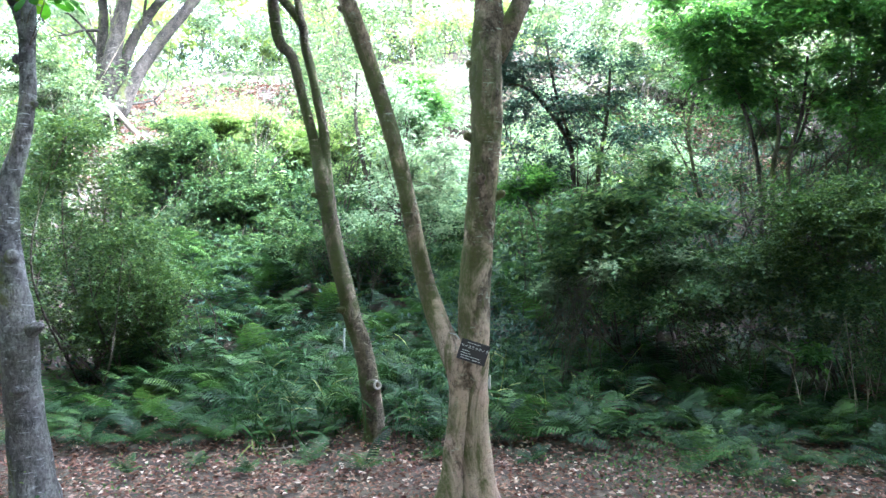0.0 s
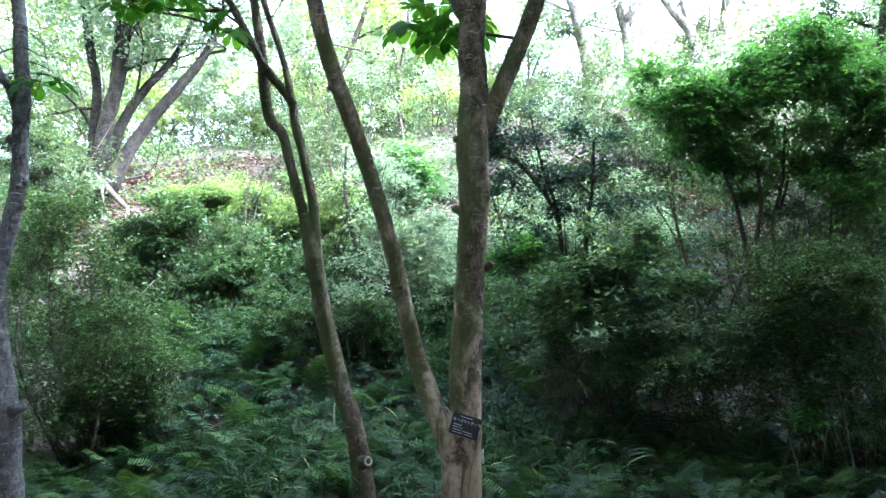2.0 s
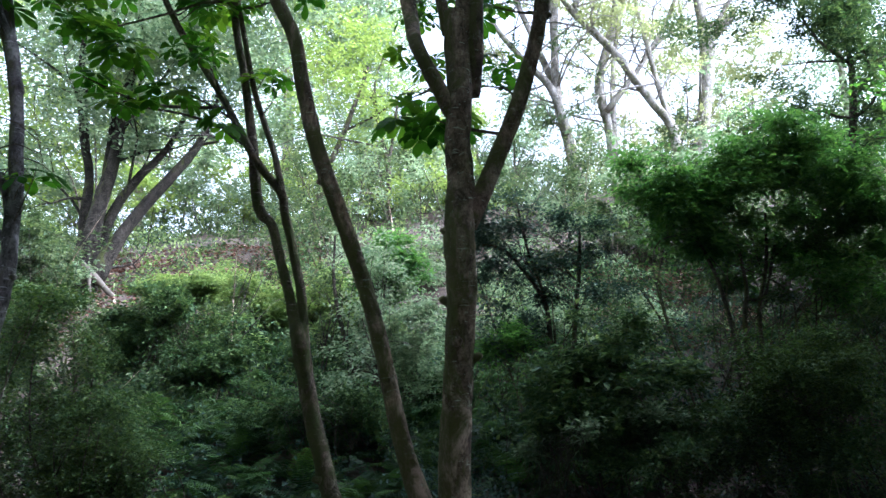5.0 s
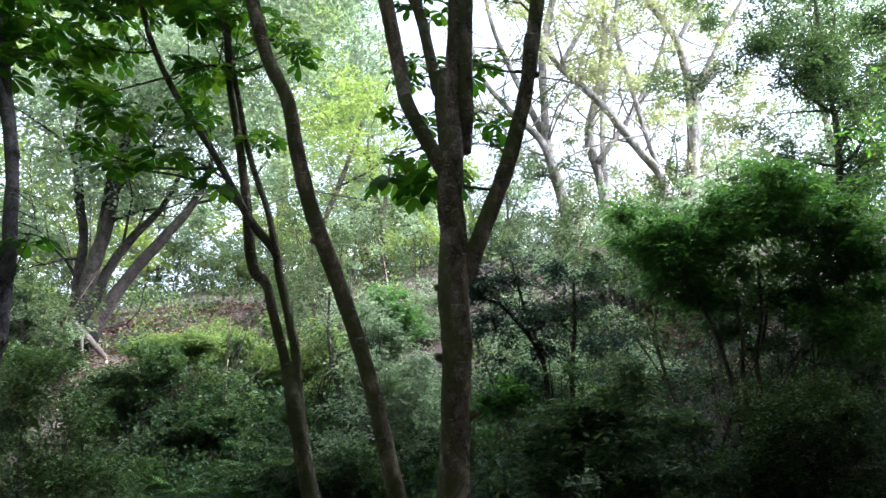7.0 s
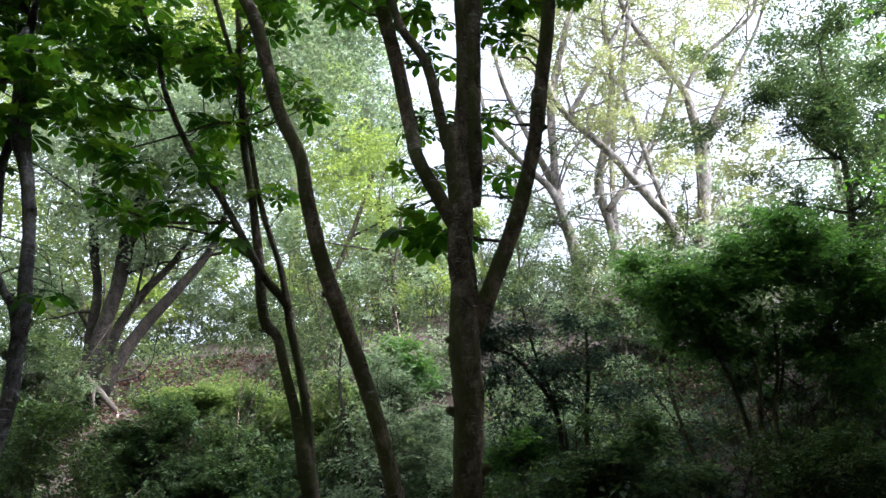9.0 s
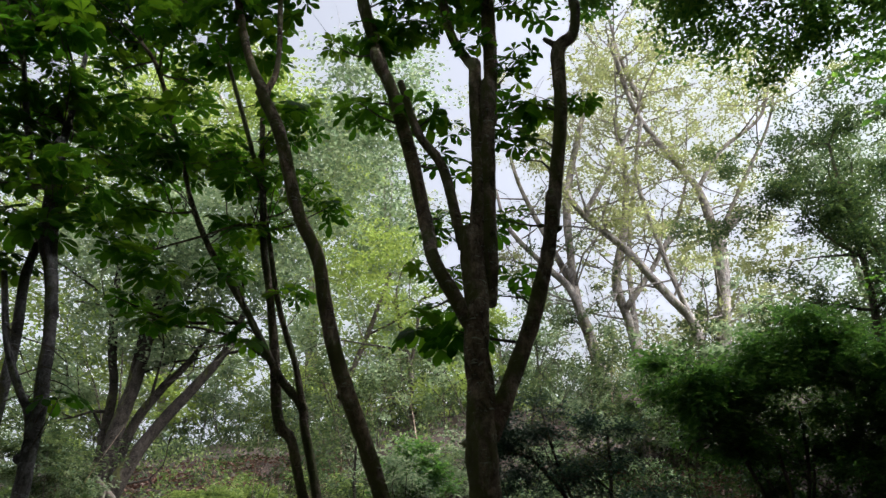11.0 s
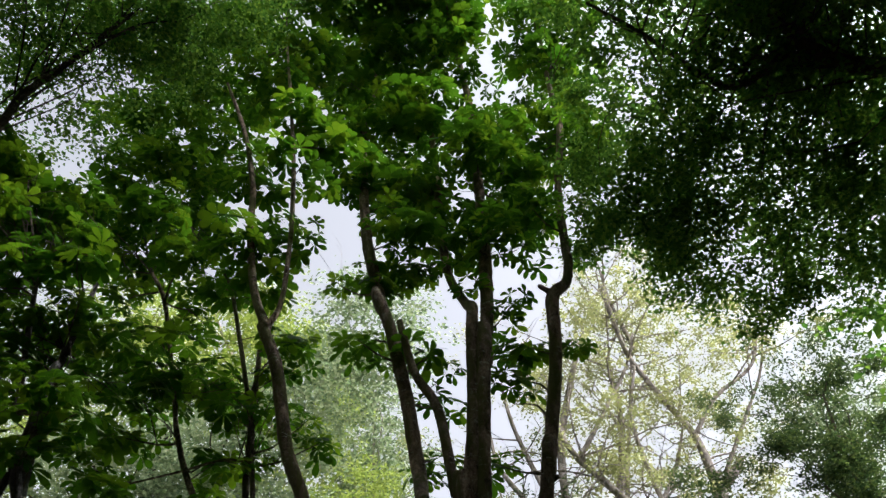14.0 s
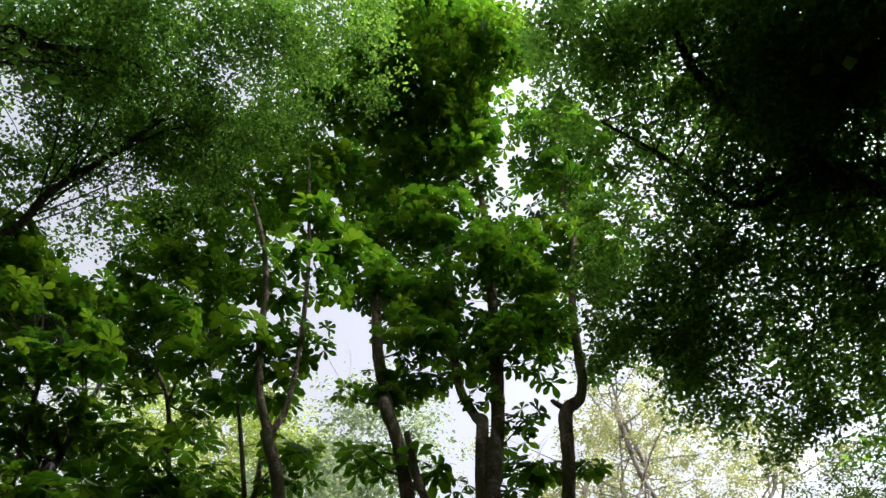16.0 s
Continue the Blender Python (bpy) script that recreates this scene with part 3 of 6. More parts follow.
T1_CROWN_SIDE = [(1.13, 5.21, 9.09, 0.29), (1.30, 4.99, 9.70, 0.22), (1.10, 5.28, 8.28, 0.30), (0.85, 5.21, 7.98, 0.23), (1.45, 5.19, 8.80, 0.21), (1.16, 4.43, 11.62, 0.24), (1.86, 4.44, 11.51, 0.26), (1.73, 4.91, 9.67, 0.26), (0.64, 5.20, 7.62, 0.25), (1.25, 5.32, 7.69, 0.22), (1.06, 4.90, 10.72, 0.18), (0.52, 4.84, 10.11, 0.24), (0.41, 4.48, 10.35, 0.26), (-0.18, 4.94, 7.12, 0.41), (0.28, 4.86, 7.14, 0.35), (0.71, 4.66, 6.94, 0.25), (1.63, 4.81, 10.53, 0.44), (1.85, 4.28, 10.37, 0.37), (2.1, 5.16, 10.7, 0.45), (1.79, 4.63, 8.61, 0.34), (1.51, 5.08, 9.13, 0.4), (1.48, 4.38, 11.07, 0.37), (1.76, 4.69, 7.95, 0.22), (-0.37, 5.01, 6.63, 0.25), (-0.05, 5.18, 6.8, 0.23), (1.7, 5.19, 7.06, 0.12), (0.97, 5, 6.99, 0.23), (-0.77, 4.7, 6.19, 0.08), (0.33, 4.84, 6.42, 0.16)]
T1_CROWN_WEST = [(-1.76, 4.32, 9.11, 0.41), (-1.45, 4.39, 9.68, 0.44), (-1.23, 4.11, 7.97, 0.33), (-1.23, 3.93, 7.03, 0.29), (-1.02, 4.24, 7.67, 0.26), (-1.01, 3.99, 6.74, 0.11), (-1.64, 4.33, 7.27, 0.29), (-1.55, 4.11, 6.07, 0.29), (-1.22, 4.17, 6.3, 0.28), (-1.21, 4.49, 6.38, 0.14), (-1.35, 4.37, 5.88, 0.15), (-2.08, 4.34, 10.83, 0.49), (-1.48, 3.88, 10.62, 0.41), (-2.56, 4.43, 10.46, 0.44), (-1.88, 3.54, 10.9, 0.37)]
T1_CROWN_LOW = [(-0.49, 4.97, 5.65, 0.18), (0.11, 4.63, 5.37, 0.2), (0.79, 4.83, 6.04, 0.23), (0.84, 4.73, 5.51, 0.22), (0.66, 4.66, 5.1, 0.18), (1.28, 4.74, 5.57, 0.12), (0.75, 4.76, 4.94, 0.1), (0.54, 4.86, 4.47, 0.13), (0.57, 4.92, 4.11, 0.15), (0.47, 4.56, 3.67, 0.11), (0, 4.68, 4, 0.19), (-0.04, 4.85, 3.72, 0.17), (0.12, 4.59, 3.45, 0.15), (0.07, 5.05, 4.59, 0.19), (0.2, 4.97, 5.15, 0.14), (-0.55, 4.57, 5.45, 0.09), (-0.33, 4.83, 5.42, 0.1)]
T1, T1_trunk = chestnut((0.14, 4.2, 0.02), "horse chestnut with mossy grey-brown trunk and leaning side stem", T1_TRUNK, T1_LIMBS, T1_CROWN_TOP + T1_CROWN_SIDE + T1_CROWN_WEST + T1_CROWN_LOW, 0.162, 11, n_twigs=150)

T2_TRUNK = [(-0.51, 5.4, -0.01, 0.097), (-0.51, 5.4, 0.16, 0.084), (-0.54, 5.4, 0.45, 0.076), (-0.59, 5.4, 0.75, 0.067), (-0.68, 5.4, 1, 0.065), (-0.74, 5.4, 1.25, 0.063), (-0.8, 5.4, 1.5, 0.063), (-0.85, 5.4, 1.76, 0.065), (-0.89, 5.4, 2.01, 0.068), (-0.91, 5.4, 2.14, 0.062), (-0.925, 5.4, 2.32, 0.02)]
T2_LIMBS = []
T2_LIMBS.append([(-0.885, 5.4, 1.85, 0.05), (-0.925, 5.4, 2.09, 0.045), (-0.98, 5.4, 2.37, 0.04), (-1.06, 5.4, 2.68, 0.038), (-1.13, 5.4, 2.94, 0.038), (-1.23, 5.4, 3.08, 0.042), (-1.3, 5.4, 3.64, 0.038), (-1.37, 5.4, 4.14, 0.034), (-1.46, 5.4, 4.65, 0.031), (-1.55, 5.4, 5.71, 0.026), (-1.59, 5.4, 6.24, 0.022)])
T2_LIMBS.append([(-0.845, 5.4, 1.85, 0.05), (-0.87, 5.4, 2.09, 0.044), (-0.89, 5.4, 2.37, 0.036), (-0.96, 5.4, 2.73, 0.034), (-1.03, 5.4, 3.02, 0.034), (-1.06, 5.4, 3.19, 0.034), (-1.25, 5.3, 3.44, 0.033), (-1.53, 5.3, 3.97, 0.029), (-1.9, 5.3, 4.58, 0.025), (-2.1, 5.3, 5.03, 0.023), (-2.22, 5.3, 5.42, 0.021), (-2.49, 5.1, 6.33, 0.021), (-2.72, 5.1, 6.73, 0.016)])
T2_LIMBS.append([(-1.04, 5.35, 3.14, 0.033), (-1.11, 5.35, 3.49, 0.024), (-1.27, 5.35, 3.99, 0.023), (-1.4, 5.35, 4.62, 0.021), (-1.49, 5.35, 5.1, 0.019), (-1.66, 5.3, 5.72, 0.021), (-1.95, 5.3, 6.66, 0.019), (-2.13, 5.3, 7.01, 0.014)])
T2_LIMBS.append([(-1.39, 5.2, 4.69, 0.012), (-1.63, 5.2, 4.71, 0.012), (-1.95, 5.2, 4.61, 0.009), (-2.31, 5.2, 4.51, 0.007)])
T2_CROWN_TOP = [(-2.86, 4.84, 9.93, 0.49), (-3.32, 4.69, 10.07, 0.41), (-3.24, 4.97, 9.41, 0.38), (-3.67, 5.11, 9.32, 0.43), (-2.56, 5.14, 9.19, 0.45), (-2.42, 5.29, 10.11, 0.44), (-2.58, 5.39, 8.58, 0.39), (-2.85, 4.81, 8.23, 0.41), (-3.4, 5, 8.24, 0.39), (-3.42, 5.28, 7.77, 0.38), (-2.76, 4.87, 7.32, 0.38), (-2.65, 5.6, 7.98, 0.42), (-2.03, 5.47, 6.9, 0.28), (-2.24, 4.83, 6.57, 0.29), (-2.86, 5.25, 7.05, 0.25), (-3.34, 5.29, 7.23, 0.26), (-3.47, 4.81, 7.39, 0.26)]
T2_CROWN_LOW = [(-1.29, 5.18, 5.76, 0.26), (-1.17, 5.23, 6, 0.16), (-1.38, 5.35, 5.31, 0.22), (-1.05, 5.3, 5.09, 0.19), (-0.89, 5.34, 4.94, 0.11), (-1.63, 5.35, 5.25, 0.25), (-2.01, 5.56, 5.72, 0.3), (-2.14, 5.01, 5.51, 0.35), (-2.6, 5.47, 5.59, 0.33), (-2.31, 5.52, 6.62, 0.25), (-2.61, 5.45, 6.19, 0.28), (-2.81, 5.24, 5.69, 0.31), (-1.89, 5.61, 4.93, 0.23), (-1.66, 4.97, 4.16, 0.18), (-2.67, 5.51, 5.12, 0.26), (-2.78, 5.37, 4.75, 0.27), (-2.23, 4.98, 4.37, 0.19), (-2.55, 5.18, 4.08, 0.16), (-2.29, 5.21, 3.86, 0.16), (-1.82, 5.07, 3.93, 0.17), (-1.16, 5.4, 4.11, 0.17), (-1.53, 5.26, 3.72, 0.14), (-3.05, 5.45, 6.64, 0.21), (-1.43, 5.21, 4.7, 0.17)]
chestnut((-0.5, 5.4, 0.05), "slender forked horse chestnut with a sawn-off stub", T2_TRUNK, T2_LIMBS, T2_CROWN_TOP + T2_CROWN_LOW, 0.162, 23, BARK_MOSSY, n_twigs=110)

T3_TRUNK = [(-2.34, 4.2, -0.02, 0.144), (-2.37, 4.2, 0.13, 0.125), (-2.41, 4.2, 0.39, 0.108), (-2.43, 4.2, 0.65, 0.098), (-2.45, 4.2, 0.91, 0.098), (-2.49, 4.2, 1.18, 0.092), (-2.52, 4.2, 1.47, 0.075), (-2.54, 4.2, 1.73, 0.072), (-2.52, 4.2, 1.91, 0.066)]
T3_LIMBS = []
T3_LIMBS.append([(-2.52, 4.2, 1.88, 0.066), (-2.45, 4.2, 2.11, 0.049), (-2.41, 4.2, 2.39, 0.044), (-2.41, 4.2, 2.65, 0.043), (-2.4, 4.2, 2.85, 0.039), (-2.43, 4.2, 3.09, 0.042), (-2.45, 4.2, 3.39, 0.039), (-2.53, 4.2, 3.81, 0.044), (-2.64, 4.2, 4.08, 0.033), (-2.68, 4.2, 4.47, 0.03), (-2.69, 4.2, 4.92, 0.027), (-2.79, 4.2, 4.51, 0.026), (-3, 4.2, 5.18, 0.023), (-3.17, 4.2, 5.8, 0.018)])
T3_LIMBS.append([(-2.41, 4.2, 2.65, 0.033), (-2.45, 4.2, 2.81, 0.026), (-2.51, 4.2, 2.97, 0.025), (-2.46, 4.1, 2.92, 0.023), (-2.64, 4.1, 3.29, 0.022), (-2.78, 4.1, 3.79, 0.021)])
T3_LIMBS.append([(-2.51, 4.2, 3.73, 0.033), (-2.45, 4.2, 3.51, 0.032), (-2.58, 4.3, 3.84, 0.034), (-2.67, 4.3, 4.38, 0.03), (-2.72, 4.3, 4.91, 0.027), (-2.72, 4.3, 5.46, 0.022), (-2.73, 4.3, 6.09, 0.016)])
T3_LIMBS.append([(-2.62, 4.3, 1.57, 0.057), (-2.71, 4.3, 2.04, 0.047), (-2.73, 4.3, 2.48, 0.04), (-2.72, 4.3, 3.29, 0.036), (-2.76, 4.3, 3.85, 0.033), (-2.73, 4.3, 4.1, 0.026)])
T3_CROWN = [(-3.71, 4.14, 7.06, 0.34), (-3.58, 4.5, 6.78, 0.43), (-3.3, 4.04, 5.75, 0.32), (-2.68, 3.89, 5.66, 0.25), (-2.79, 4.07, 5.35, 0.28), (-3.23, 4.35, 5.37, 0.31), (-2.67, 4.4, 5.4, 0.28), (-2.96, 4.23, 4.83, 0.24), (-2.52, 4.07, 4.51, 0.27), (-2.53, 4.49, 4.85, 0.24), (-3.11, 4.5, 4.51, 0.2), (-2.57, 4.16, 4.16, 0.17), (-3.64, 4.14, 6.52, 0.26), (-3.13, 4.28, 6.75, 0.29), (-4.27, 4.35, 7.16, 0.45), (-3.82, 4.28, 5.86, 0.45), (-3.41, 4.15, 4.78, 0.35), (-2.27, 4.16, 3, 0.12), (-2.9, 4.3, 4.02, 0.14)]
T3_CROWN_TOP = [(-3.98, 4.22, 7.15, 0.38), (-3.51, 4.14, 6.42, 0.34), (-3.06, 4.15, 6.17, 0.24), (-4.31, 4.15, 7.61, 0.33), (-4.5, 4.39, 7.17, 0.46), (-3.58, 4.25, 7.05, 0.18)]
chestnut((-2.35, 4.2, 0.03), "grey forked horse chestnut beside the path", T3_TRUNK, T3_LIMBS, T3_CROWN + T3_CROWN_TOP, 0.16, 37, BARK_GREY, n_twigs=110)


# ---------- tall canopy trees beside the path ----------
def canopy_tree(base, trunk, limbs, clumps, sprays, seed, label, size=0.06, n_twigs=220, leaf=None):
    tree = thing("canopy_tree", base, label, "tree", "tall canopy trees")
    part("trunk", *tube(curve(trunk, 0.1), 16, 0.06, seed), BARK_DARK, tree, "", True)
    for k, l in enumerate(limbs):
        part("limb", *tube(curve(l, 0.1), 10, 0.08, seed + k), BARK_DARK, tree, "", True)
    part("fine_branching", *twigs([trunk[-2:]] + limbs, clumps, n_twigs, seed, 0.006, 0.8), BARK_DARK, tree, "thin dark twigs", True, "stuff")
    part("crown", *foliage(clumps, sprays, 9, leaf or kite_leaf(0.7), size, seed, 0.7, 0.3 + 2 * max(0, size - 0.06), 1.0 if size < 0.06 else 0.7, 24 if size < 0.06 else 9), CANOPY_LEAF, tree, "dense small dark green leaves", False, "stuff")


R_LIMBS = []
R_LIMBS.append([(5.0, 2.0, 5.5, 0.16), *[(3.42, 2.65, 6.59, 0.07), (2.83, 2.5, 7.03, 0.06), (2.46, 2.36, 7.27, 0.05), (2.06, 2.08, 7.54, 0.038), (1.87, 1.77, 7.71, 0.025)], ])
R_LIMBS.append([(3.07, 2.61, 6.96, 0.037), (2.64, 3.06, 6.95, 0.029), (2.29, 2.99, 7.15, 0.024), (1.87, 2.81, 7.4, 0.02), (1.4, 2.64, 7.61, 0.013)])
R_CROWN = [(1.16, 2.57, 9.11, 0.28), (1.44, 2.77, 8.77, 0.27), (1.21, 2.22, 9.22, 0.31), (1.74, 3.19, 8.29, 0.24), (1.73, 3.99, 7.59, 0.23), (1.85, 4.35, 7.15, 0.26), (1.73, 4.59, 6.84, 0.22), (1.70, 3.62, 7.95, 0.20), (1.53, 2.28, 8.93, 0.30), (3.29, 1.88, 7.52, 0.696), (2.95, 3, 7.2, 0.642), (3.38, 3.63, 6.53, 0.623), (2.52, 2.2, 7.77, 0.593), (2.14, 2.82, 7.65, 0.515), (1.94, 3.45, 7.38, 0.525), (2.39, 3.78, 6.98, 0.566), (2.79, 3.99, 6.61, 0.551), (2.12, 4.33, 6.65, 0.441), (2.43, 4.54, 6.31, 0.354), (1.87, 4.15, 6.9, 0.342), (1.37, 2.04, 8.18, 0.436), (3.4, 2.74, 7.08, 0.712), (3.37, 4.28, 5.97, 0.378)] + [(1.7, 2.33, 8, 0.463), (3.45, 1.55, 7.53, 0.54), (2.58, 1.71, 7.91, 0.529), (1.89, 1.53, 8.2, 0.491), (2.99, 1.3, 7.83, 0.595), (0.82, 1.53, 8.42, 0.454), (2.9, 2.44, 7.51, 0.586), (3.28, 1.84, 7.53, 0.51), (2.86, 1.66, 7.8, 0.519), (2.29, 1.84, 7.98, 0.492), (3.55, 2.15, 7.26, 0.506), (3.58, 1.69, 7.41, 0.449), (3.75, 2.63, 6.91, 0.551), (3.76, 3.22, 6.55, 0.509)] + [(3.15, 4.16, 6.24, 0.412), (3.56, 3.93, 6.15, 0.445), (3.05, 4.6, 5.87, 0.288)]
R_BACK = [(4.53, 2.4, 9.63, 1.027), (4.14, 3.3, 9.51, 0.983), (4.73, 3.89, 8.87, 0.962), (4.15, 4.57, 8.82, 0.869), (3.36, 2.61, 10.12, 0.862), (4.59, 5.17, 8.1, 0.779), (4.97, 4.61, 8.25, 0.824), (3.49, 4.23, 9.36, 0.756), (2.69, 3.08, 10.2, 0.689), (2.9, 5.4, 8.4, 0.5), (3.4, 5.7, 7.9, 0.45), (4.1, 5.6, 7.7, 0.6), (4.7, 5.5, 7.0, 0.55), (5.2, 5.3, 7.4, 0.7), (5.3, 4.8, 8.0, 0.7), (2.6, 4.6, 9.2, 0.5)]
canopy_tree((7.4, 4.4, 0.1), [(7.4, 4.4, -0.1, 0.24), (7.3, 4.4, 3, 0.2), (7.2, 4.3, 6, 0.16), (7.0, 4.2, 8.5, 0.06)], [[(7.2, 4.3, 6, 0.1), *[(4.57, 4.31, 8.46, 0.076), (4.01, 3.82, 9.08, 0.052), (3.29, 3.39, 9.63, 0.03)]]], R_BACK, 900, 53, "tall tree with dense dark crown beside the path", 0.085)
canopy_tree((5.0, 2.0, 0), [(5.0, 2.0, -0.1, 0.24), (5.02, 2.0, 2, 0.2), (4.95, 2.0, 4, 0.18), (5.0, 2.0, 6, 0.15)], R_LIMBS, R_CROWN, 10800, 51, "tall tree with fine dark foliage overhanging the path", 0.05, 120)
L_LIMBS = []
L_LIMBS.append([(-5.6, 2.6, 6.0, 0.14), *[(-4.29, 3.83, 7.15, 0.05), (-3.78, 3.61, 7.65, 0.04), (-3.29, 3.39, 8.06, 0.028), (-2.85, 3.15, 8.39, 0.014)]])
L_LIMBS.append([(-5.6, 2.6, 5.5, 0.1), *[(-4.2, 2.22, 8.06, 0.036), (-3.86, 2.37, 8.22, 0.032), (-3.35, 2.5, 8.45, 0.025), (-3.03, 2.67, 8.53, 0.014)]])
L_CROWN = [(-4.11, 2.62, 8.58, 0.732), (-3.55, 2.49, 8.94, 0.695), (-2.95, 2.76, 9.1, 0.723), (-3.49, 3.34, 8.6, 0.656), (-4.15, 3.42, 8.19, 0.688), (-2.81, 3.33, 8.91, 0.554), (-2.28, 2.59, 9.39, 0.675), (-4.02, 4, 7.93, 0.466), (-1.94, 3, 9.33, 0.503), (-1.46, 2.62, 9.58, 0.533), (-2.53, 3.63, 8.87, 0.376), (-3.76, 1.85, 9.03, 0.668), (-2.74, 1.97, 9.43, 0.706), (-1.68, 2.06, 9.71, 0.61), (-4.2, 2.26, 8.66, 0.606), (-0.72, 1.94, 9.88, 0.493), (-4.31, 2.99, 8.31, 0.561), (-3.13, 3.07, 8.9, 0.543)]
canopy_tree((-5.6, 2.6, 0), [(-5.6, 2.6, -0.1, 0.22), (-5.6, 2.6, 3, 0.18), (-5.6, 2.6, 6.2, 0.13)], L_LIMBS, L_CROWN, 7600, 52, "tall tree with fine foliage reaching over the path", 0.047, 110)


# ---------- unseen woodland added behind and beside the path to shade it ---
canopy_tree((8.4, 7.4, 0.5), [(8.4, 7.4, 0.3, 0.18), (8.4, 7.4, 3, 0.15), (8.3, 7.4, 6, 0.08)], [[(8.4, 7.4, 3, 0.07), (7.9, 7.0, 4.2, 0.04), (7.4, 6.6, 5, 0.02)]], [(7.5, 7, 3.4, 1.2), (8, 8.5, 5, 1.4), (7.2, 5.8, 5, 1.2), (8.5, 7.5, 6.3, 1.3), (9, 9.5, 4, 1.5), (7, 5, 3, 1.0)], 2600, 54, "mostly unseen understorey tree added to darken the bank", 0.1, 60)
for x, y, cl, seed in ((6.2, 0.4, [(4.0, 0.2, 7.6, 1.4), (2.4, -0.8, 8.0, 1.5), (4.2, -1.4, 7.4, 1.7), (0.4, -0.6, 8.2, 1.3), (6.0, 3.5, 7.3, 1.6), (7, 4.6, 7, 2), (6.6, 2, 8, 2), (7, 1.8, 6.5, 1.6), (6.6, 4.9, 8.2, 1.3), (5.6, 2.4, 5.2, 1.0), (6, 3.2, 5.8, 1.2), (7.4, 0.6, 7, 1.6), (8, 6.5, 7.5, 2)], 871), (-6.0, -0.6, [(-4.2, 0.0, 8.0, 1.4), (-2, -0.8, 8.4, 1.5), (-4.6, -1.2, 7.6, 1.6)], 872)):
    canopy_tree((x, y, 0), [(x, y, -0.1, 0.22), (x, y, 3, 0.18), (x, y, 6.5, 0.12)], [[(x, y, 6, 0.09), (x * 0.85, y + 0.8, 7.2, 0.06), (x * 0.7, y + 1.4, 8, 0.03)]], cl, 2500, seed, "mostly unseen broad tree added to shade the path", 0.14, 40)
# Tall crowns out of view, put there to keep sun off the chestnuts.
for k, (x, y) in enumerate(((8.2, 0.6), (10.6, 3.0))):
    gg = np.random.default_rng(860 + k)
    crown = [(x + gg.uniform(-3.0, 1.6), y + gg.uniform(-2.2, 2.2), gg.uniform(10.8, 14.6), gg.uniform(1.0, 1.6)) for _ in range(22)]
    stem = [(x, y, -0.1, 0.28), (x + 0.1, y, 6, 0.23), (x - 0.2, y + 0.1, 10, 0.16), (x - 0.3, y, 14.5, 0.05)]
    canopy_tree((x, y, 0), stem, [[stem[2], (x - 1.2, y + 0.6, 11.6, 0.08), (x - 2.0, y + 0.9, 13.4, 0.03)], [stem[2], (x + 0.6, y - 0.8, 11.6, 0.08), (x + 0.9, y - 1.4, 13.4, 0.03)]], crown, 800, 865 + k, "unseen tall tree added to shade the chestnut crowns", 0.27, 30)
# Roof of leaves behind the camera that blocks skylight.
for k, x in enumerate((-3.2, 3.4)):
    gg = np.random.default_rng(880 + k)
    crown = [(x + gg.uniform(-2.6, 2.6), gg.uniform(-5.5, -0.3), gg.uniform(7, 9.5), gg.uniform(1.0, 1.5)) for _ in range(16)]
    stem = [(x, -2.6, -0.1, 0.2), (x + 0.1, -2.6, 3, 0.17), (x - 0.1, -2.4, 6, 0.12), (x, -2.2, 9, 0.04)]
    canopy_tree((x, -2.6, 0), stem, [[stem[2], (x + 1.0, -1.6, 7.8, 0.06), (x + 1.7, -0.8, 8.6, 0.03)]], crown, 1500, 885 + k, "unseen spreading tree added to block sky over the path", 0.3, 30)
for k, (x, y) in enumerate(((-7, -4.5), (-1.5, -6.0), (4.0, -5.5), (9.0, -2.5), (-10.5, 1.0), (12, 4.2), (9.4, 1.0), (13, 7.4), (-4.0, -7.5), (1.4, -8.5), (-11.5, 3.4))):
    gg = np.random.default_rng(900 + k)
    crown = [(x + gg.uniform(-2.2, 2.2), y + gg.uniform(-2, 2), gg.uniform(2.4, 10), gg.uniform(1.1, 1.8)) for _ in range(18)]
    stem = [(x, y, -0.1, 0.2), (x + 0.1, y, 3, 0.17), (x - 0.1, y + 0.2, 6, 0.12), (x, y, 9, 0.04)]
    canopy_tree((x, y, 0), stem, [[stem[1], (x + 1.2, y + 0.6, 5, 0.07), (x + 1.8, y + 1, 7, 0.03)], [stem[2], (x - 1.0, y + 0.5, 7.5, 0.06), (x - 1.7, y + 0.8, 8.6, 0.03)]], crown, 560, 910 + k, "unseen broad-leaved tree added to block light round the path", 0.55, 20)


# Low thicket out of view that stops light near the horizon.
for k, (x, y) in enumerate(((10.5, -4.5), (7, -8), (2.6, -10), (-2.4, -10.5), (-7, -9), (-10.5, -5.5), (-12.5, -1.5), (-11, 6.6), (13, -0.5))):
    gg = np.random.default_rng(940 + k)
    crown = [(x + gg.uniform(-2.4, 2.4), y + gg.uniform(-1.6, 1.6), gg.uniform(0.7, 6.5), gg.uniform(1.0, 1.6)) for _ in range(16)]
    stem = [(x, y, -0.1, 0.1), (x + 0.1, y, 1.6, 0.09), (x - 0.1, y + 0.2, 3.4, 0.06), (x, y, 5.6, 0.02)]
    canopy_tree((x, y, 0), stem, [[stem[1], (x + 0.9, y + 0.4, 2.8, 0.04), (x + 1.5, y + 0.6, 4, 0.02)]], crown, 460, 950 + k, "unseen bushy tree added to block low light", 0.5, 12)


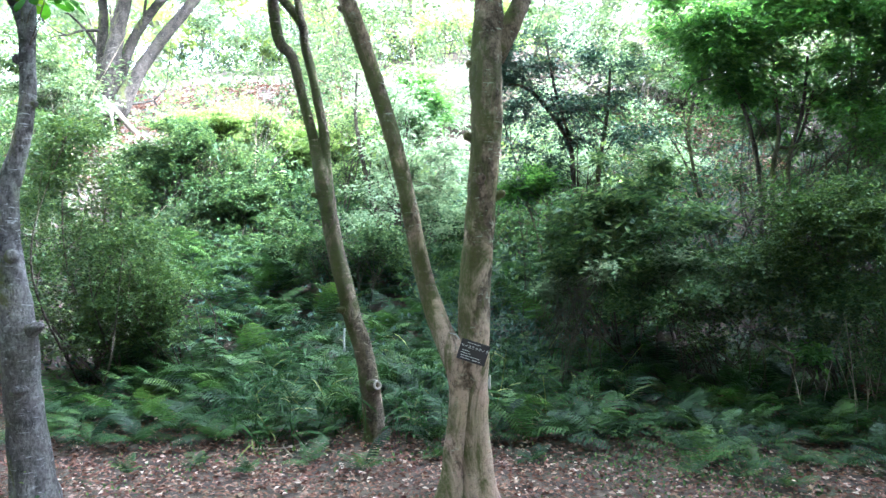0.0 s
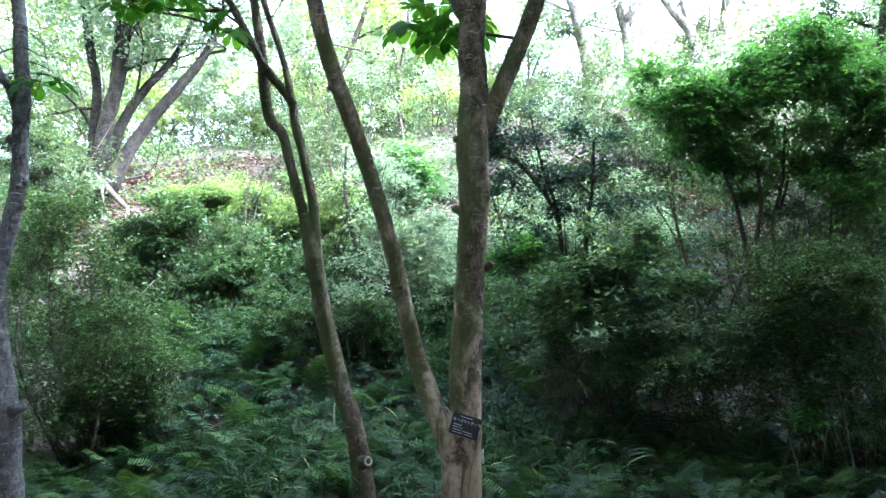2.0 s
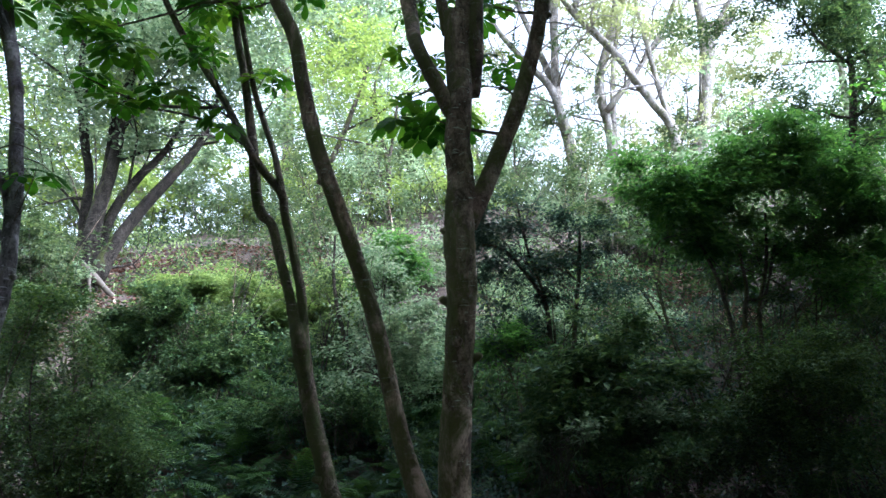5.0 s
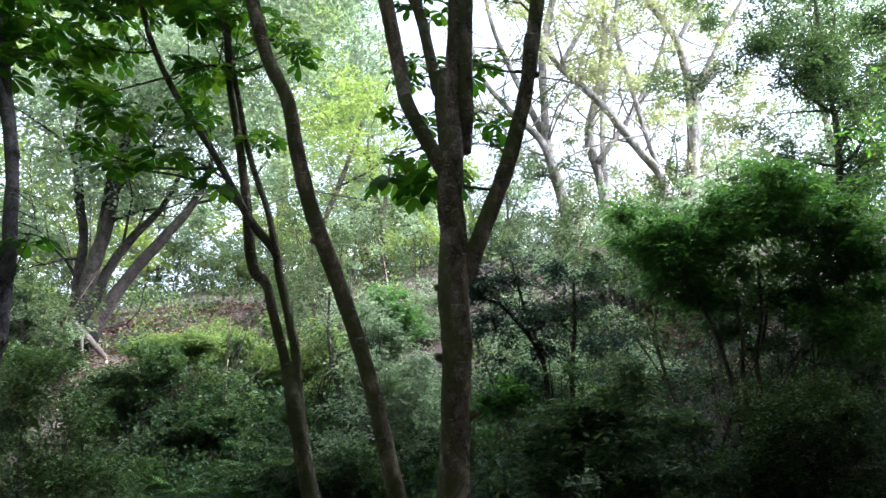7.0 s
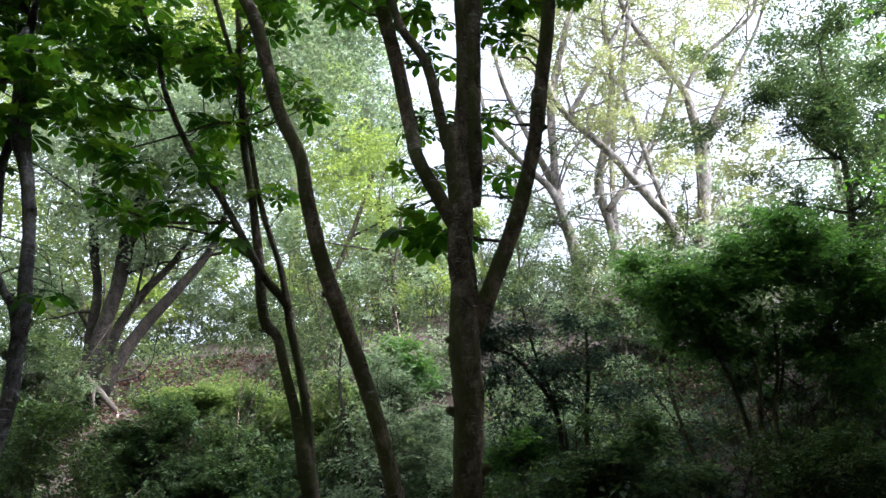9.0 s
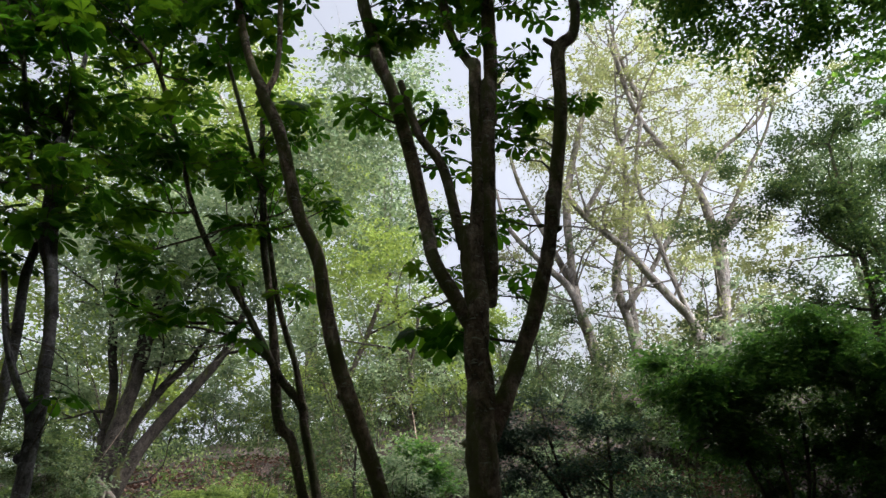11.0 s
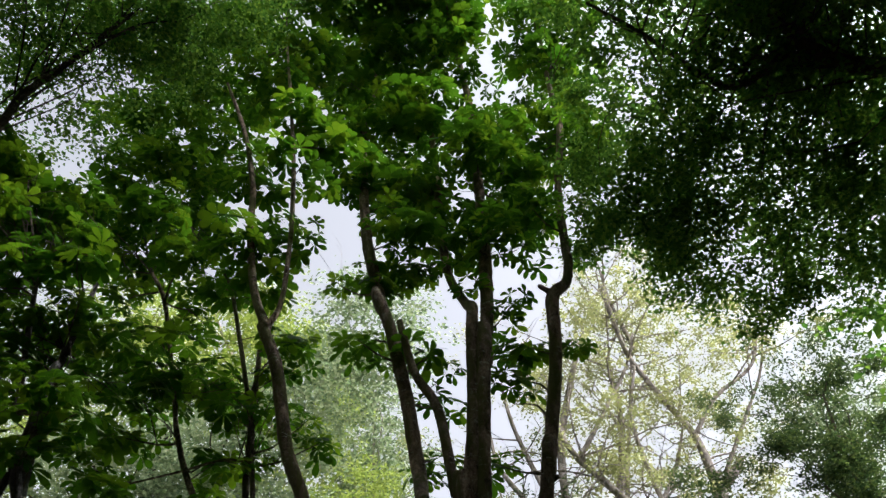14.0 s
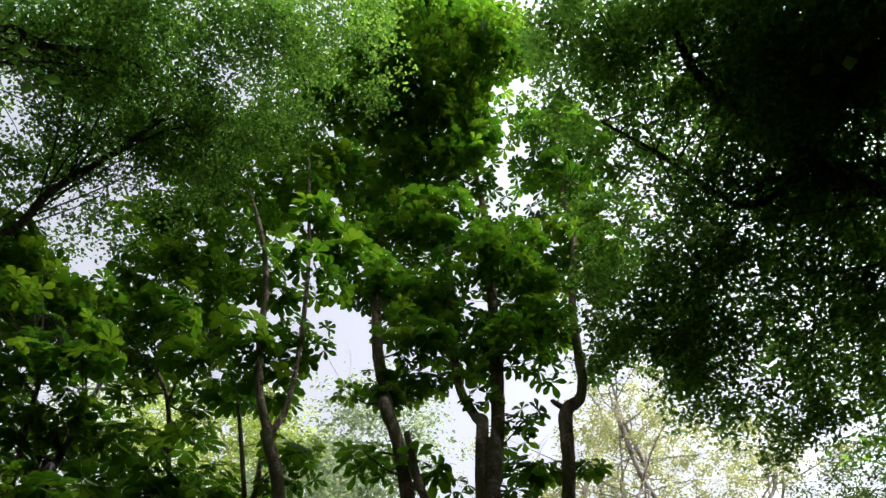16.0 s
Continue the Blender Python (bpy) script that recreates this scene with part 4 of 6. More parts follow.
# ---------- trees on the ridge ----------
def wild_tree(base, trunks, clumps, sprays, seed, label, bark=BARK_PALE, leaf=LIGHT_LEAF, size=0.1, n_shoots=14, s_len=1.6, per=7, name="ridge_tree", flat=0.8, group="trees on the slope", loose=0.0, **leafing):
    tree = thing(name, base, label, "tree", group)
    for k, l in enumerate(trunks):
        part("trunk" if k == 0 else "limb", *tube(curve(l, 0.25), 10, 0.08, seed + k), bark, tree, "", True)
    if n_shoots:
        sv, tips = shoots(trunks, n_shoots, seed, s_len, 0.035)
        part("branchwork", *sv, bark, tree, "thin bare branches", True, "stuff")
        if loose:
            clumps = list(clumps) + [(*p, loose) for p in tips]
    part("crown", *foliage(clumps, sprays, per, kite_leaf(0.6), size, seed, flat, 0.5, **leafing), leaf, tree, "", False, "stuff")


RIDGE_A = []
RIDGE_A.append([(4.78, 20, 6.84, 0.208), (4.69, 20, 7.59, 0.187), (4.48, 20, 8.81, 0.167), (4.2, 20, 10.18, 0.145), (4.19, 20, 11.92, 0.124), (4.35, 20, 13.99, 0.128), (5.11, 20, 16.66, 0.096), (5.71, 20, 18.33, 0.059)])
RIDGE_A.append([(6.01, 20.5, 7.09, 0.181), (5.93, 20.5, 8.13, 0.16), (5.77, 20.5, 9.77, 0.139), (5.61, 20.5, 11.12, 0.151), (6.15, 20.5, 12.93, 0.129), (6.54, 20.5, 15.1, 0.096), (6.55, 20.5, 17.22, 0.059)])
RIDGE_A.append([(4.37, 19.7, 9.14, 0.149), (3.96, 19.7, 10.53, 0.119), (3.25, 19.7, 11.38, 0.095), (2.28, 19.7, 12.75, 0.071), (2.02, 19.7, 14.11, 0.045)])
RIDGE_A.append([(4.25, 20.2, 10.65, 0.122), (3.73, 20.2, 12.05, 0.098), (2.91, 20.2, 14.39, 0.074), (2.58, 20.2, 16.21, 0.048)])
RIDGE_A.append([(5.7, 20.2, 10.02, 0.103), (6.85, 20.2, 11.51, 0.08), (7.84, 20.2, 13.11, 0.064), (8.52, 20.2, 14.81, 0.038)])
wild_tree((5.7, 20, 6.9), RIDGE_A, [(2.83, 20, 14.7, 1.114), (4.81, 20, 15.74, 1.61), (6.59, 20, 17.56, 1.565), (3.77, 20, 12.96, 1.261), (5.39, 20, 12.89, 1.261), (6.88, 20, 14.31, 1.295), (5.2, 20, 19.12, 1.504)], 1700, 61, "pale-barked spring tree with sparse young leaves on the ridge", leaf=YELLOW_LEAF, n_shoots=48, s_len=2.0, loose=0.4)
RIDGE_B = []
RIDGE_B.append([(7.31, 19, 6.77, 0.161), (7.28, 19, 7.74, 0.149), (7.17, 19, 9.01, 0.137), (6.71, 19, 9.73, 0.13), (6.24, 19, 10.47, 0.124), (5.67, 19, 11.37, 0.118), (4.51, 19, 12.71, 0.095), (4.07, 19, 13.74, 0.097), (3.94, 19, 15.06, 0.063)])
RIDGE_B.append([(7.17, 19, 8.95, 0.096), (6.78, 19, 10.91, 0.075), (6.39, 19, 13.89, 0.071), (6.9, 19, 16.05, 0.046)])
RIDGE_B.append([(4.56, 19, 12.65, 0.077), (5.6, 19, 14.31, 0.071), (6.63, 19, 16.06, 0.055), (7.12, 19, 17.43, 0.038)])
wild_tree((7.3, 19, 6.9), RIDGE_B, [(7.01, 19.5, 12.53, 1.23), (6.02, 19.5, 14.24, 1.087), (7.57, 19.5, 10.75, 1.02), (5.2, 19.5, 16.5, 1.13)], 950, 62, "tree with a long curved bare limb on the ridge", leaf=YELLOW_LEAF, n_shoots=30, s_len=2.0, loose=0.35)
RIDGE_C = []
RIDGE_C.append([(8.05, 20, 7.02, 0.242), (8.26, 20, 8.38, 0.216), (8.66, 20, 10.37, 0.207), (8.84, 20, 11.72, 0.256), (8.92, 20, 12.73, 0.216)])
RIDGE_C.append([(8.82, 20, 12.43, 0.161), (8.63, 20, 14.02, 0.12), (7.84, 20, 15.61, 0.104), (7.14, 20, 17.24, 0.088), (6.9, 20, 18.99, 0.1), (6.74, 20, 20.63, 0.082), (7.44, 20, 17.43, 0.079), (6.98, 20, 19.55, 0.063), (6.84, 20, 21.62, 0.044)])
RIDGE_C.append([(9.09, 20, 12.32, 0.125), (9.6, 20, 12.87, 0.136), (9.86, 20, 13.24, 0.109)])
RIDGE_C.append([(8.64, 20, 14.06, 0.074), (9.74, 20, 15.53, 0.066), (11.38, 20, 16.87, 0.058), (12.22, 20, 18.82, 0.04)])
RIDGE_C.append([(9.21, 20, 12.72, 0.072), (10.54, 20, 14.82, 0.056), (11.61, 20, 16.62, 0.048), (12.42, 20, 18.81, 0.03)])
wild_tree((9.0, 20, 7.9), RIDGE_C, [(9.42, 20, 13.98, 1.291), (10.57, 20, 13.29, 1.003), (8.13, 20, 12.98, 0.904), (9.87, 20, 17.17, 1.462), (11.49, 20, 17.35, 1.174), (8.64, 20, 17.96, 1.381), (7.28, 20, 19.55, 1.213), (10.57, 20, 19.67, 1.321)], 2300, 63, "pollarded tree with splintered top and yellow young leaves", leaf=YELLOW_LEAF, n_shoots=48, s_len=2.0, loose=0.4)
STEMS_L = []
STEMS_L.append([(-6.48, 14, 3.79, 0.238), (-6.51, 14, 4.28, 0.207), (-6.37, 14, 5.35, 0.156), (-6.09, 14, 6.63, 0.114), (-5.96, 14, 7.87, 0.094), (-5.76, 14, 9.16, 0.084), (-5.76, 14, 10.8, 0.049)])
STEMS_L.append([(-6.26, 13.8, 3.97, 0.182), (-5.76, 13.8, 4.94, 0.131), (-5.32, 13.8, 5.54, 0.111), (-4.81, 13.8, 6.16, 0.101), (-4.37, 13.8, 6.74, 0.085), (-4.04, 13.8, 7.59, 0.058)])
STEMS_L.append([(-6.47, 14.2, 4.37, 0.133), (-6.13, 14.2, 5.5, 0.102), (-5.63, 14.2, 6.26, 0.086), (-5.15, 14.2, 6.79, 0.064), (-4.69, 14.2, 7.78, 0.042)])
STEMS_L.append([(-6.75, 14.3, 4.29, 0.122), (-6.74, 14.3, 5.32, 0.102), (-6.71, 14.3, 6.27, 0.092), (-6.88, 14.3, 7.14, 0.094), (-7.04, 14.3, 8.55, 0.072), (-7.05, 14.3, 10.18, 0.043)])
STEMS_L.append([(-6.32, 14, 5.46, 0.078), (-6.24, 14, 6.4, 0.068), (-6.19, 14, 7.25, 0.058), (-6.16, 14, 8.25, 0.041)])
# Stems use the bark with crown shade put into its colour.
wild_tree((-6.5, 14, 4.1), STEMS_L, [(-6.82, 14, 7.89, 1.168), (-5.58, 14, 8.24, 1.18), (-7.58, 14, 6.44, 0.908), (-7.44, 14, 5.16, 0.72), (-4.8, 14, 8.86, 1.076), (-6.32, 14, 10.26, 1.344), (-7.68, 14, 9.48, 1.2), (-4.36, 14, 7.19, 0.697), (-5.73, 14, 7.11, 0.577), (-5.1, 14, 9.95, 1.219), (-3.59, 14, 8.17, 0.889)] + [(-2.5, 12.8, 10.5, 1.6), (-1.2, 12.5, 12, 1.5), (-3.8, 13, 9, 1.5)], 5200, 64, "many-stemmed tree leaning over the brown bank", BARK_BLACK, LIGHT_LEAF, n_shoots=20, s_len=1.5, size=0.11, name="many_stemmed_tree")
SNAG = [(-6.18, 13.60, 4.16, 0.032), (-6.18, 13.50, 4.03, 0.032), (-6.12, 13.40, 3.85, 0.028), (-6.04, 13.35, 3.62, 0.022), (-5.88, 13.30, 3.38, 0.022), (-5.76, 13.30, 3.41, 0.012)]
part_log = [(-6.44, 13.6, 4.37, 0.06), (-6.19, 13.6, 4.13, 0.062), (-5.85, 13.6, 3.76, 0.05), (-5.49, 13.6, 3.43, 0.04)]
tagged(new("fallen_log", mesh_data("fallen_log", *join([tube(curve(part_log, 0.1), 10, 0.1, 5), tube(curve(SNAG, 0.08), 8, 0.12, 6)]), LOG_WOOD, True)), "weathered brown log with a hanging snag on the bank", "log")
wild_tree((-1.5, 18, 6.2), [[(-0.72, 18, 5.11, 0.078), (-0.78, 18, 6.44, 0.066), (-0.78, 18, 7.7, 0.067), (-1, 18, 8.63, 0.053), (-1.16, 18, 9.78, 0.038)], [(-0.78, 18, 7.67, 0.044), (-0.61, 18, 8.61, 0.045), (-0.5, 18, 9.59, 0.031)], [(-2.69, 18, 5.19, 0.085), (-2.49, 18, 7.11, 0.088), (-1.9, 18, 8.66, 0.068), (-1.28, 18, 10.45, 0.046)]],
          [(-1.9, 18, 9.14, 1.133), (-0.54, 18, 9.1, 1.06), (-2.49, 18, 7.26, 0.881), (-0.15, 18, 7.18, 0.884), (-1.32, 18, 6.92, 0.879), (-1.27, 18, 10.79, 1.162)], 1100, 65, "slim tree with pale green leaves on the slope", BARK_DARK, BACKDROP_SUN_LEAF, n_shoots=14, size=0.11)


def far_tree(x, y, r, crown, sprays, seed, leaf=LIGHT_LEAF, size=0.19, label="far tree with light green spring foliage", shoots_n=12, bark=BARK_PALE):
    b = (x, y, float(height(x, y)))
    g = np.random.default_rng(seed)
    top = max(c[2] for c in crown)
    mid = np.mean([c[:3] for c in crown], axis=0)
    tr = [(x, y, b[2] - 0.2, r), (x + g.normal() * 0.3, y, b[2] + (top - b[2]) * 0.35, r * 0.8), (0.5 * (x + mid[0]), 0.5 * (y + mid[1]), b[2] + (top - b[2]) * 0.65, r * 0.55), (mid[0], mid[1], top - 0.3, r * 0.15)]
    wild_tree(b, [tr], crown, int(sprays * 1.05), seed, label, bark, leaf, size, shoots_n, 2.4, 6, "far_tree", 0.85, "far trees behind the ridge")


far_tree(-4.6, 24, 0.16, [(-6.25, 24, 19.07, 2.268), (-4.18, 24, 17.64, 2.002), (-4.93, 24, 14.41, 1.906), (-3.26, 24, 15.55, 1.726), (-7.56, 24, 21.39, 2.576), (-4.72, 24, 20.4, 1.851), (-3.42, 24, 12.94, 1.554), (-5.65, 24, 12.13, 1.838), (-4.56, 24, 20.83, 1.414), (-6.62, 24, 22.09, 1.699)], 2600, 71, BACKDROP_SUN_LEAF)
far_tree(-1.8, 27, 0.15, [(-2.7, 27, 18.09, 1.841), (-1.75, 27, 15.3, 1.773), (-2.69, 27, 13.54, 1.729), (-1.32, 27, 12.73, 1.483), (-2.68, 27, 11.34, 1.787), (-0.45, 27, 11.25, 1.564), (-3.73, 27, 21.1, 1.658), (-2.87, 27, 20.24, 1.904), (-1.52, 27, 17.36, 1.792), (-3.66, 27, 17.38, 1.79), (-2.13, 27, 15.3, 1.824)], 3000, 72)
far_tree(-9, 23, 0.16, [(-12.21, 23, 14.2, 2.636), (-9.81, 23, 15.98, 2.508), (-13.45, 23, 11.21, 2.313), (-9.85, 23, 11.47, 2.137), (-7.98, 23, 10.15, 1.712), (-12.32, 23, 9.16, 1.863), (-7.56, 23, 14, 2.029), (-8, 23, 8.59, 1.388), (-6.21, 23, 9.28, 1.407), (-12.77, 23, 7.68, 1.36), (-10.64, 23, 10.27, 1.426), (-10.41, 23, 8.69, 1.665), (-14.88, 23, 15.48, 2.272), (-11.05, 23, 20.73, 2.693), (-7.47, 23, 17.88, 2.156)], 4200, 73, BACKDROP_SUN_LEAF)
far_tree(-16, 25, 0.16, [(-17.78, 25, 14.99, 2.842), (-16.52, 25, 10.37, 2.648), (-16.65, 25, 20.22, 3.068), (-13.96, 25, 8.61, 1.984), (-14.67, 25, 19.57, 2.576)], 2000, 74)
far_tree(2.6, 29, 0.15, [(0.88, 29, 10.41, 1.763), (-0.09, 29, 9.49, 1.623), (3.27, 29, 10.79, 1.657), (2.42, 29, 8.91, 1.612), (4.64, 29, 10.24, 1.528), (1.46, 29, 12.38, 1.329), (4.46, 29, 13.3, 1.593)], 1700, 75)
far_tree(10, 28, 0.15, [(8.33, 28, 11.22, 1.854), (9.47, 28, 9.73, 1.59), (7.14, 28, 9.36, 1.579), (12.94, 28, 13.04, 1.67), (12.97, 28, 11.02, 1.623), (10.28, 28, 11.63, 1.401), (14.83, 28, 10.94, 1.74), (14.5, 28, 14.56, 1.706)], 2000, 76, YELLOW_LEAF)
far_tree(-6, 30, 0.15, [(-12.63, 30, 23.62, 2.832), (-14.9, 30, 28.03, 3.27), (-11.2, 30, 26.39, 2.925), (-18.33, 30, 27.43, 3.242), (-22.5, 30, 37.75, 2.175), (-17.32, 30, 27.35, 2.418), (-14.48, 30, 25.78, 2.349)], 1500, 77, BACKDROP_SUN_LEAF)
far_tree(17, 26, 0.18, [(15.56, 26, 12.07, 1.994), (17.06, 26, 11.05, 1.967), (13.98, 26, 9.36, 1.7), (16.69, 26, 8.37, 2.097), (17.29, 26, 15.02, 1.852), (16.13, 26, 17.8, 1.804), (18.54, 26, 19.44, 1.847)], 2600, 78)
far_tree(7.5, 26, 0.14, [(7.07, 26, 23.77, 1.478), (9.2, 26, 25.22, 1.658), (10.72, 26, 23.07, 1.73), (13.21, 26, 24.49, 1.779), (15.13, 26, 23.42, 1.479), (6.48, 26, 19.25, 1.232), (9.21, 26, 19.24, 1.605), (11.34, 26, 19.84, 1.502), (13.14, 26, 18.07, 1.452), (7.2, 26, 15.93, 1.38), (9.88, 26, 15.4, 1.482), (13.19, 26, 14.88, 1.244), (5.18, 26, 21.09, 0.893)], 1500, 79, YELLOW_LEAF, shoots_n=26)

EVERGREEN = [[(6.95, 11, 4.16, 0.072), (7.1, 11, 5.41, 0.06), (7.27, 11, 6.52, 0.053), (7.3, 11, 7.49, 0.044), (7.33, 11, 8.39, 0.035), (7.41, 11, 9.33, 0.026)], [(7.25, 11, 6.31, 0.033), (7.81, 11, 7.03, 0.029), (8.32, 11, 7.9, 0.02)], [(7.3, 11, 6.95, 0.029), (6.8, 11, 7.4, 0.024), (6.51, 11, 7.97, 0.015)]]
wild_tree((6.1, 11, 3.0), EVERGREEN, [(7.34, 11, 8.98, 0.61), (6.66, 11, 8.19, 0.498), (7.39, 11, 7.82, 0.594), (8.18, 11, 8.59, 0.606), (8.03, 11, 7.13, 0.633), (6.69, 11, 6.86, 0.482), (7.25, 11, 6.31, 0.524), (7.49, 11, 10.19, 0.628), (7.75, 11, 5.98, 0.615), (7.33, 11, 10.25, 0.594), (8.43, 11, 11.03, 0.665), (8.25, 11, 11.62, 0.62), (7.41, 11, 9.77, 0.798), (8.78, 11, 10.84, 0.847), (6.58, 11, 9.04, 0.56)], 5600, 81, "evergreen tree with small glossy leaves on the slope", BARK_DARK, SHRUB_LEAF, 0.066, 26, 0.9, 8, "evergreen_tree", loose=0.25, tuft=26, pad=0.5, wide=0.8)


# ---------- shrubs on the bank ----------
def shrub(base, clumps, sprays, leaf, size, seed, label, stems=9, proto=None, name="shrub", stem_r=0.012, bark=BARK_DARK, flat=0.85, lines=(), spread=0.22, per=8, wide=0.66):
    x, y = base
    b = (x, y, float(height(x, y)))
    ob = thing(name, b, label, "shrub", "shrubs on the bank")
    g = np.random.default_rng(seed)
    c = np.array(clumps)
    main = list(lines)
    for k in range(stems):
        e = c[g.integers(len(c))]
        p = e[:3] + g.normal(size=3) * e[3] * 0.35
        q = np.array(b) + np.array([g.normal() * 0.15, g.normal() * 0.12, -0.05])
        m = q + (p - q) * 0.5 + g.normal(size=3) * 0.12 * np.linalg.norm(p - q)
        main.append([(*q, stem_r), (*m, stem_r * 0.8), (*p, stem_r * 0.4)])
    for l in main:
        part("stem", *tube(curve(l, 0.12), 6, 0.1, seed), bark, ob, "", True)
    part("fine_branching", *twigs(main, clumps, 46, seed, 0.005, flat), bark, ob, "", True, "stuff")
    part("foliage", *foliage(clumps, int(sprays * 1.05), per, proto or kite_leaf(0.55), size * 0.88, seed, flat, spread, wide, 24, jitter=0.28, pad=0.5), leaf, ob, "", False, "stuff")
    return ob


shrub((-2.9, 6.4), [(-3.21, 6.6, 2.38, 0.309), (-3.47, 6.6, 2.07, 0.335), (-3.01, 6.6, 2.07, 0.232), (-3.63, 6.6, 1.56, 0.386), (-3.11, 6.6, 1.45, 0.412), (-2.75, 6.6, 1.09, 0.412), (-3.27, 6.6, 0.89, 0.438), (-2.75, 6.6, 0.73, 0.335), (-3.73, 6.6, 0.89, 0.386), (-2.55, 6.6, 0.89, 0.232), (-3.42, 6.6, 2.54, 0.232)], 3000, AZALEA_LEAF, 0.054, 101, "dense green broad-leaved shrub on the fern bank", 14)
shrub((-2.3, 6.5), [(-2.97, 6.4, 1.41, 0.2), (-2.67, 6.4, 1.26, 0.225), (-2.42, 6.4, 1.06, 0.175), (-2.77, 6.4, 0.96, 0.225), (-2.52, 6.4, 0.76, 0.15), (-2.27, 6.4, 1.21, 0.125), (-3.07, 6.4, 0.71, 0.15)], 1500, AZALEA_LEAF, 0.04, 121, "azalea with fine yellowish leaves above the ferns", 12, stem_r=0.007)
shrub((-2.6, 9.6), [(-3.7, 9.8, 2.35, 0.459), (-3.09, 9.8, 2.35, 0.497), (-3.4, 9.8, 2.73, 0.383), (-2.78, 9.8, 2.04, 0.459), (-3.86, 9.8, 1.89, 0.459), (-3.32, 9.8, 1.81, 0.497), (-2.63, 9.8, 2.43, 0.344)], 2000, SHRUB_LEAF, 0.07, 102, "rounded shrub with grey-green leaves on the slope", 10)
# The next three shrubs get their sunlit look from a brighter leaf colour.
shrub((-3.0, 12), [(-3.13, 12, 3.38, 0.562), (-2.47, 12, 3.01, 0.656), (-1.91, 12, 2.45, 0.656), (-2.85, 12, 2.54, 0.562), (-1.72, 12, 3.1, 0.515), (-2.1, 12, 3.57, 0.468), (-3.6, 12, 3.66, 0.515)], 1300, SUN_TINTED_LEAF, 0.085, 103, "slope shrub with sunlight put into its yellow-green leaf colour", 8)
shrub((-2.3, 11.2), [(-2.93, 11.20, 3.43, 0.35), (-2.49, 11.20, 3.15, 0.36), (-2.06, 11.20, 3.01, 0.36), (-2.65, 11.20, 2.73, 0.36), (-2.13, 11.20, 2.50, 0.36), (-1.67, 11.20, 2.69, 0.32), (-3.17, 11.20, 3.09, 0.28), (-1.54, 11.20, 3.11, 0.25)], 1000, SUN_TINTED_LEAF, 0.085, 128, "yellow-green bush coloured bright as if in a patch of sun", 9)
shrub((-3.5, 10.3), [(-3.46, 10.20, 3.30, 0.29), (-3.67, 10.20, 3.07, 0.29), (-3.14, 10.20, 3.21, 0.24)], 800, SUN_TINTED_LEAF, 0.08, 129, "yellow-green bush coloured bright as if in a patch of sun", 8)
shrub((-0.3, 9.0), [(-0.31, 9, 3.33, 0.316), (-0.45, 9, 2.91, 0.351), (-0.03, 9, 2.77, 0.316), (-0.17, 9, 2.28, 0.422), (-0.59, 9, 2.28, 0.386), (-0.03, 9, 1.79, 0.386), (-0.94, 9, 1.79, 0.246)], 1200, LIGHT_LEAF, 0.07, 104, "thin upright shrub with fresh green leaves", 12, stem_r=0.009, lines=[[(-0.81, 9, 1.89, 0.032), (-0.93, 9, 2.31, 0.028), (-1.08, 9, 3.05, 0.021), (-1.07, 9, 3.69, 0.014)], [(-0.59, 9, 1.79, 0.021), (-0.56, 9, 2.28, 0.021), (-0.44, 9, 2.98, 0.014)]])
shrub((-0.8, 7.9), [(-0.77, 8, 1.69, 0.219), (-0.59, 8, 1.57, 0.219), (-0.96, 8, 1.51, 0.187), (-1.4, 8, 1.57, 0.219), (-1.77, 8, 1.63, 0.25)], 600, SHRUB_LEAF, 0.06, 105, "low dark shrub among the ferns", 6)
shrub((1.35, 7.4), [(0.84, 7.4, 3.47, 0.26), (0.67, 7.4, 3.18, 0.231), (1.02, 7.4, 2.95, 0.318), (1.25, 7.4, 3.35, 0.26), (0.79, 7.4, 2.72, 0.231), (1.48, 7.4, 2.72, 0.289), (1.13, 7.4, 2.43, 0.318), (1.71, 7.4, 3.18, 0.26), (1.83, 7.4, 2.55, 0.289), (0.84, 7.4, 2.14, 0.26)], 1500, DARK_LEAF, 0.056, 106, "tall open shrub with small glossy leaves", 6, lines=[[(1.33, 7.4, 1.33, 0.026), (1.33, 7.4, 2.31, 0.026), (1.25, 7.4, 2.66, 0.023), (0.9, 7.4, 3.12, 0.02), (0.67, 7.4, 3.18, 0.014)], [(1.59, 7.4, 1.16, 0.026), (1.58, 7.4, 2.14, 0.026), (1.68, 7.4, 2.89, 0.02), (1.71, 7.4, 3.35, 0.012)], [(1.31, 7.4, 2.6, 0.017), (1.16, 7.4, 3.07, 0.014), (1.05, 7.4, 3.64, 0.012)]])
shrub((1.9, 6.6), [(1.53, 6.6, 2.07, 0.309), (1.42, 6.6, 1.61, 0.386), (1.89, 6.6, 1.71, 0.386), (2.04, 6.6, 1.3, 0.412), (1.63, 6.6, 1.2, 0.386), (1.22, 6.6, 1.3, 0.309), (2.35, 6.6, 1.45, 0.386), (1.78, 6.6, 2.23, 0.258)], 1700, SHRUB_LEAF, 0.085, 107, "dark green broad-leaved shrub on the shady bank", 10)
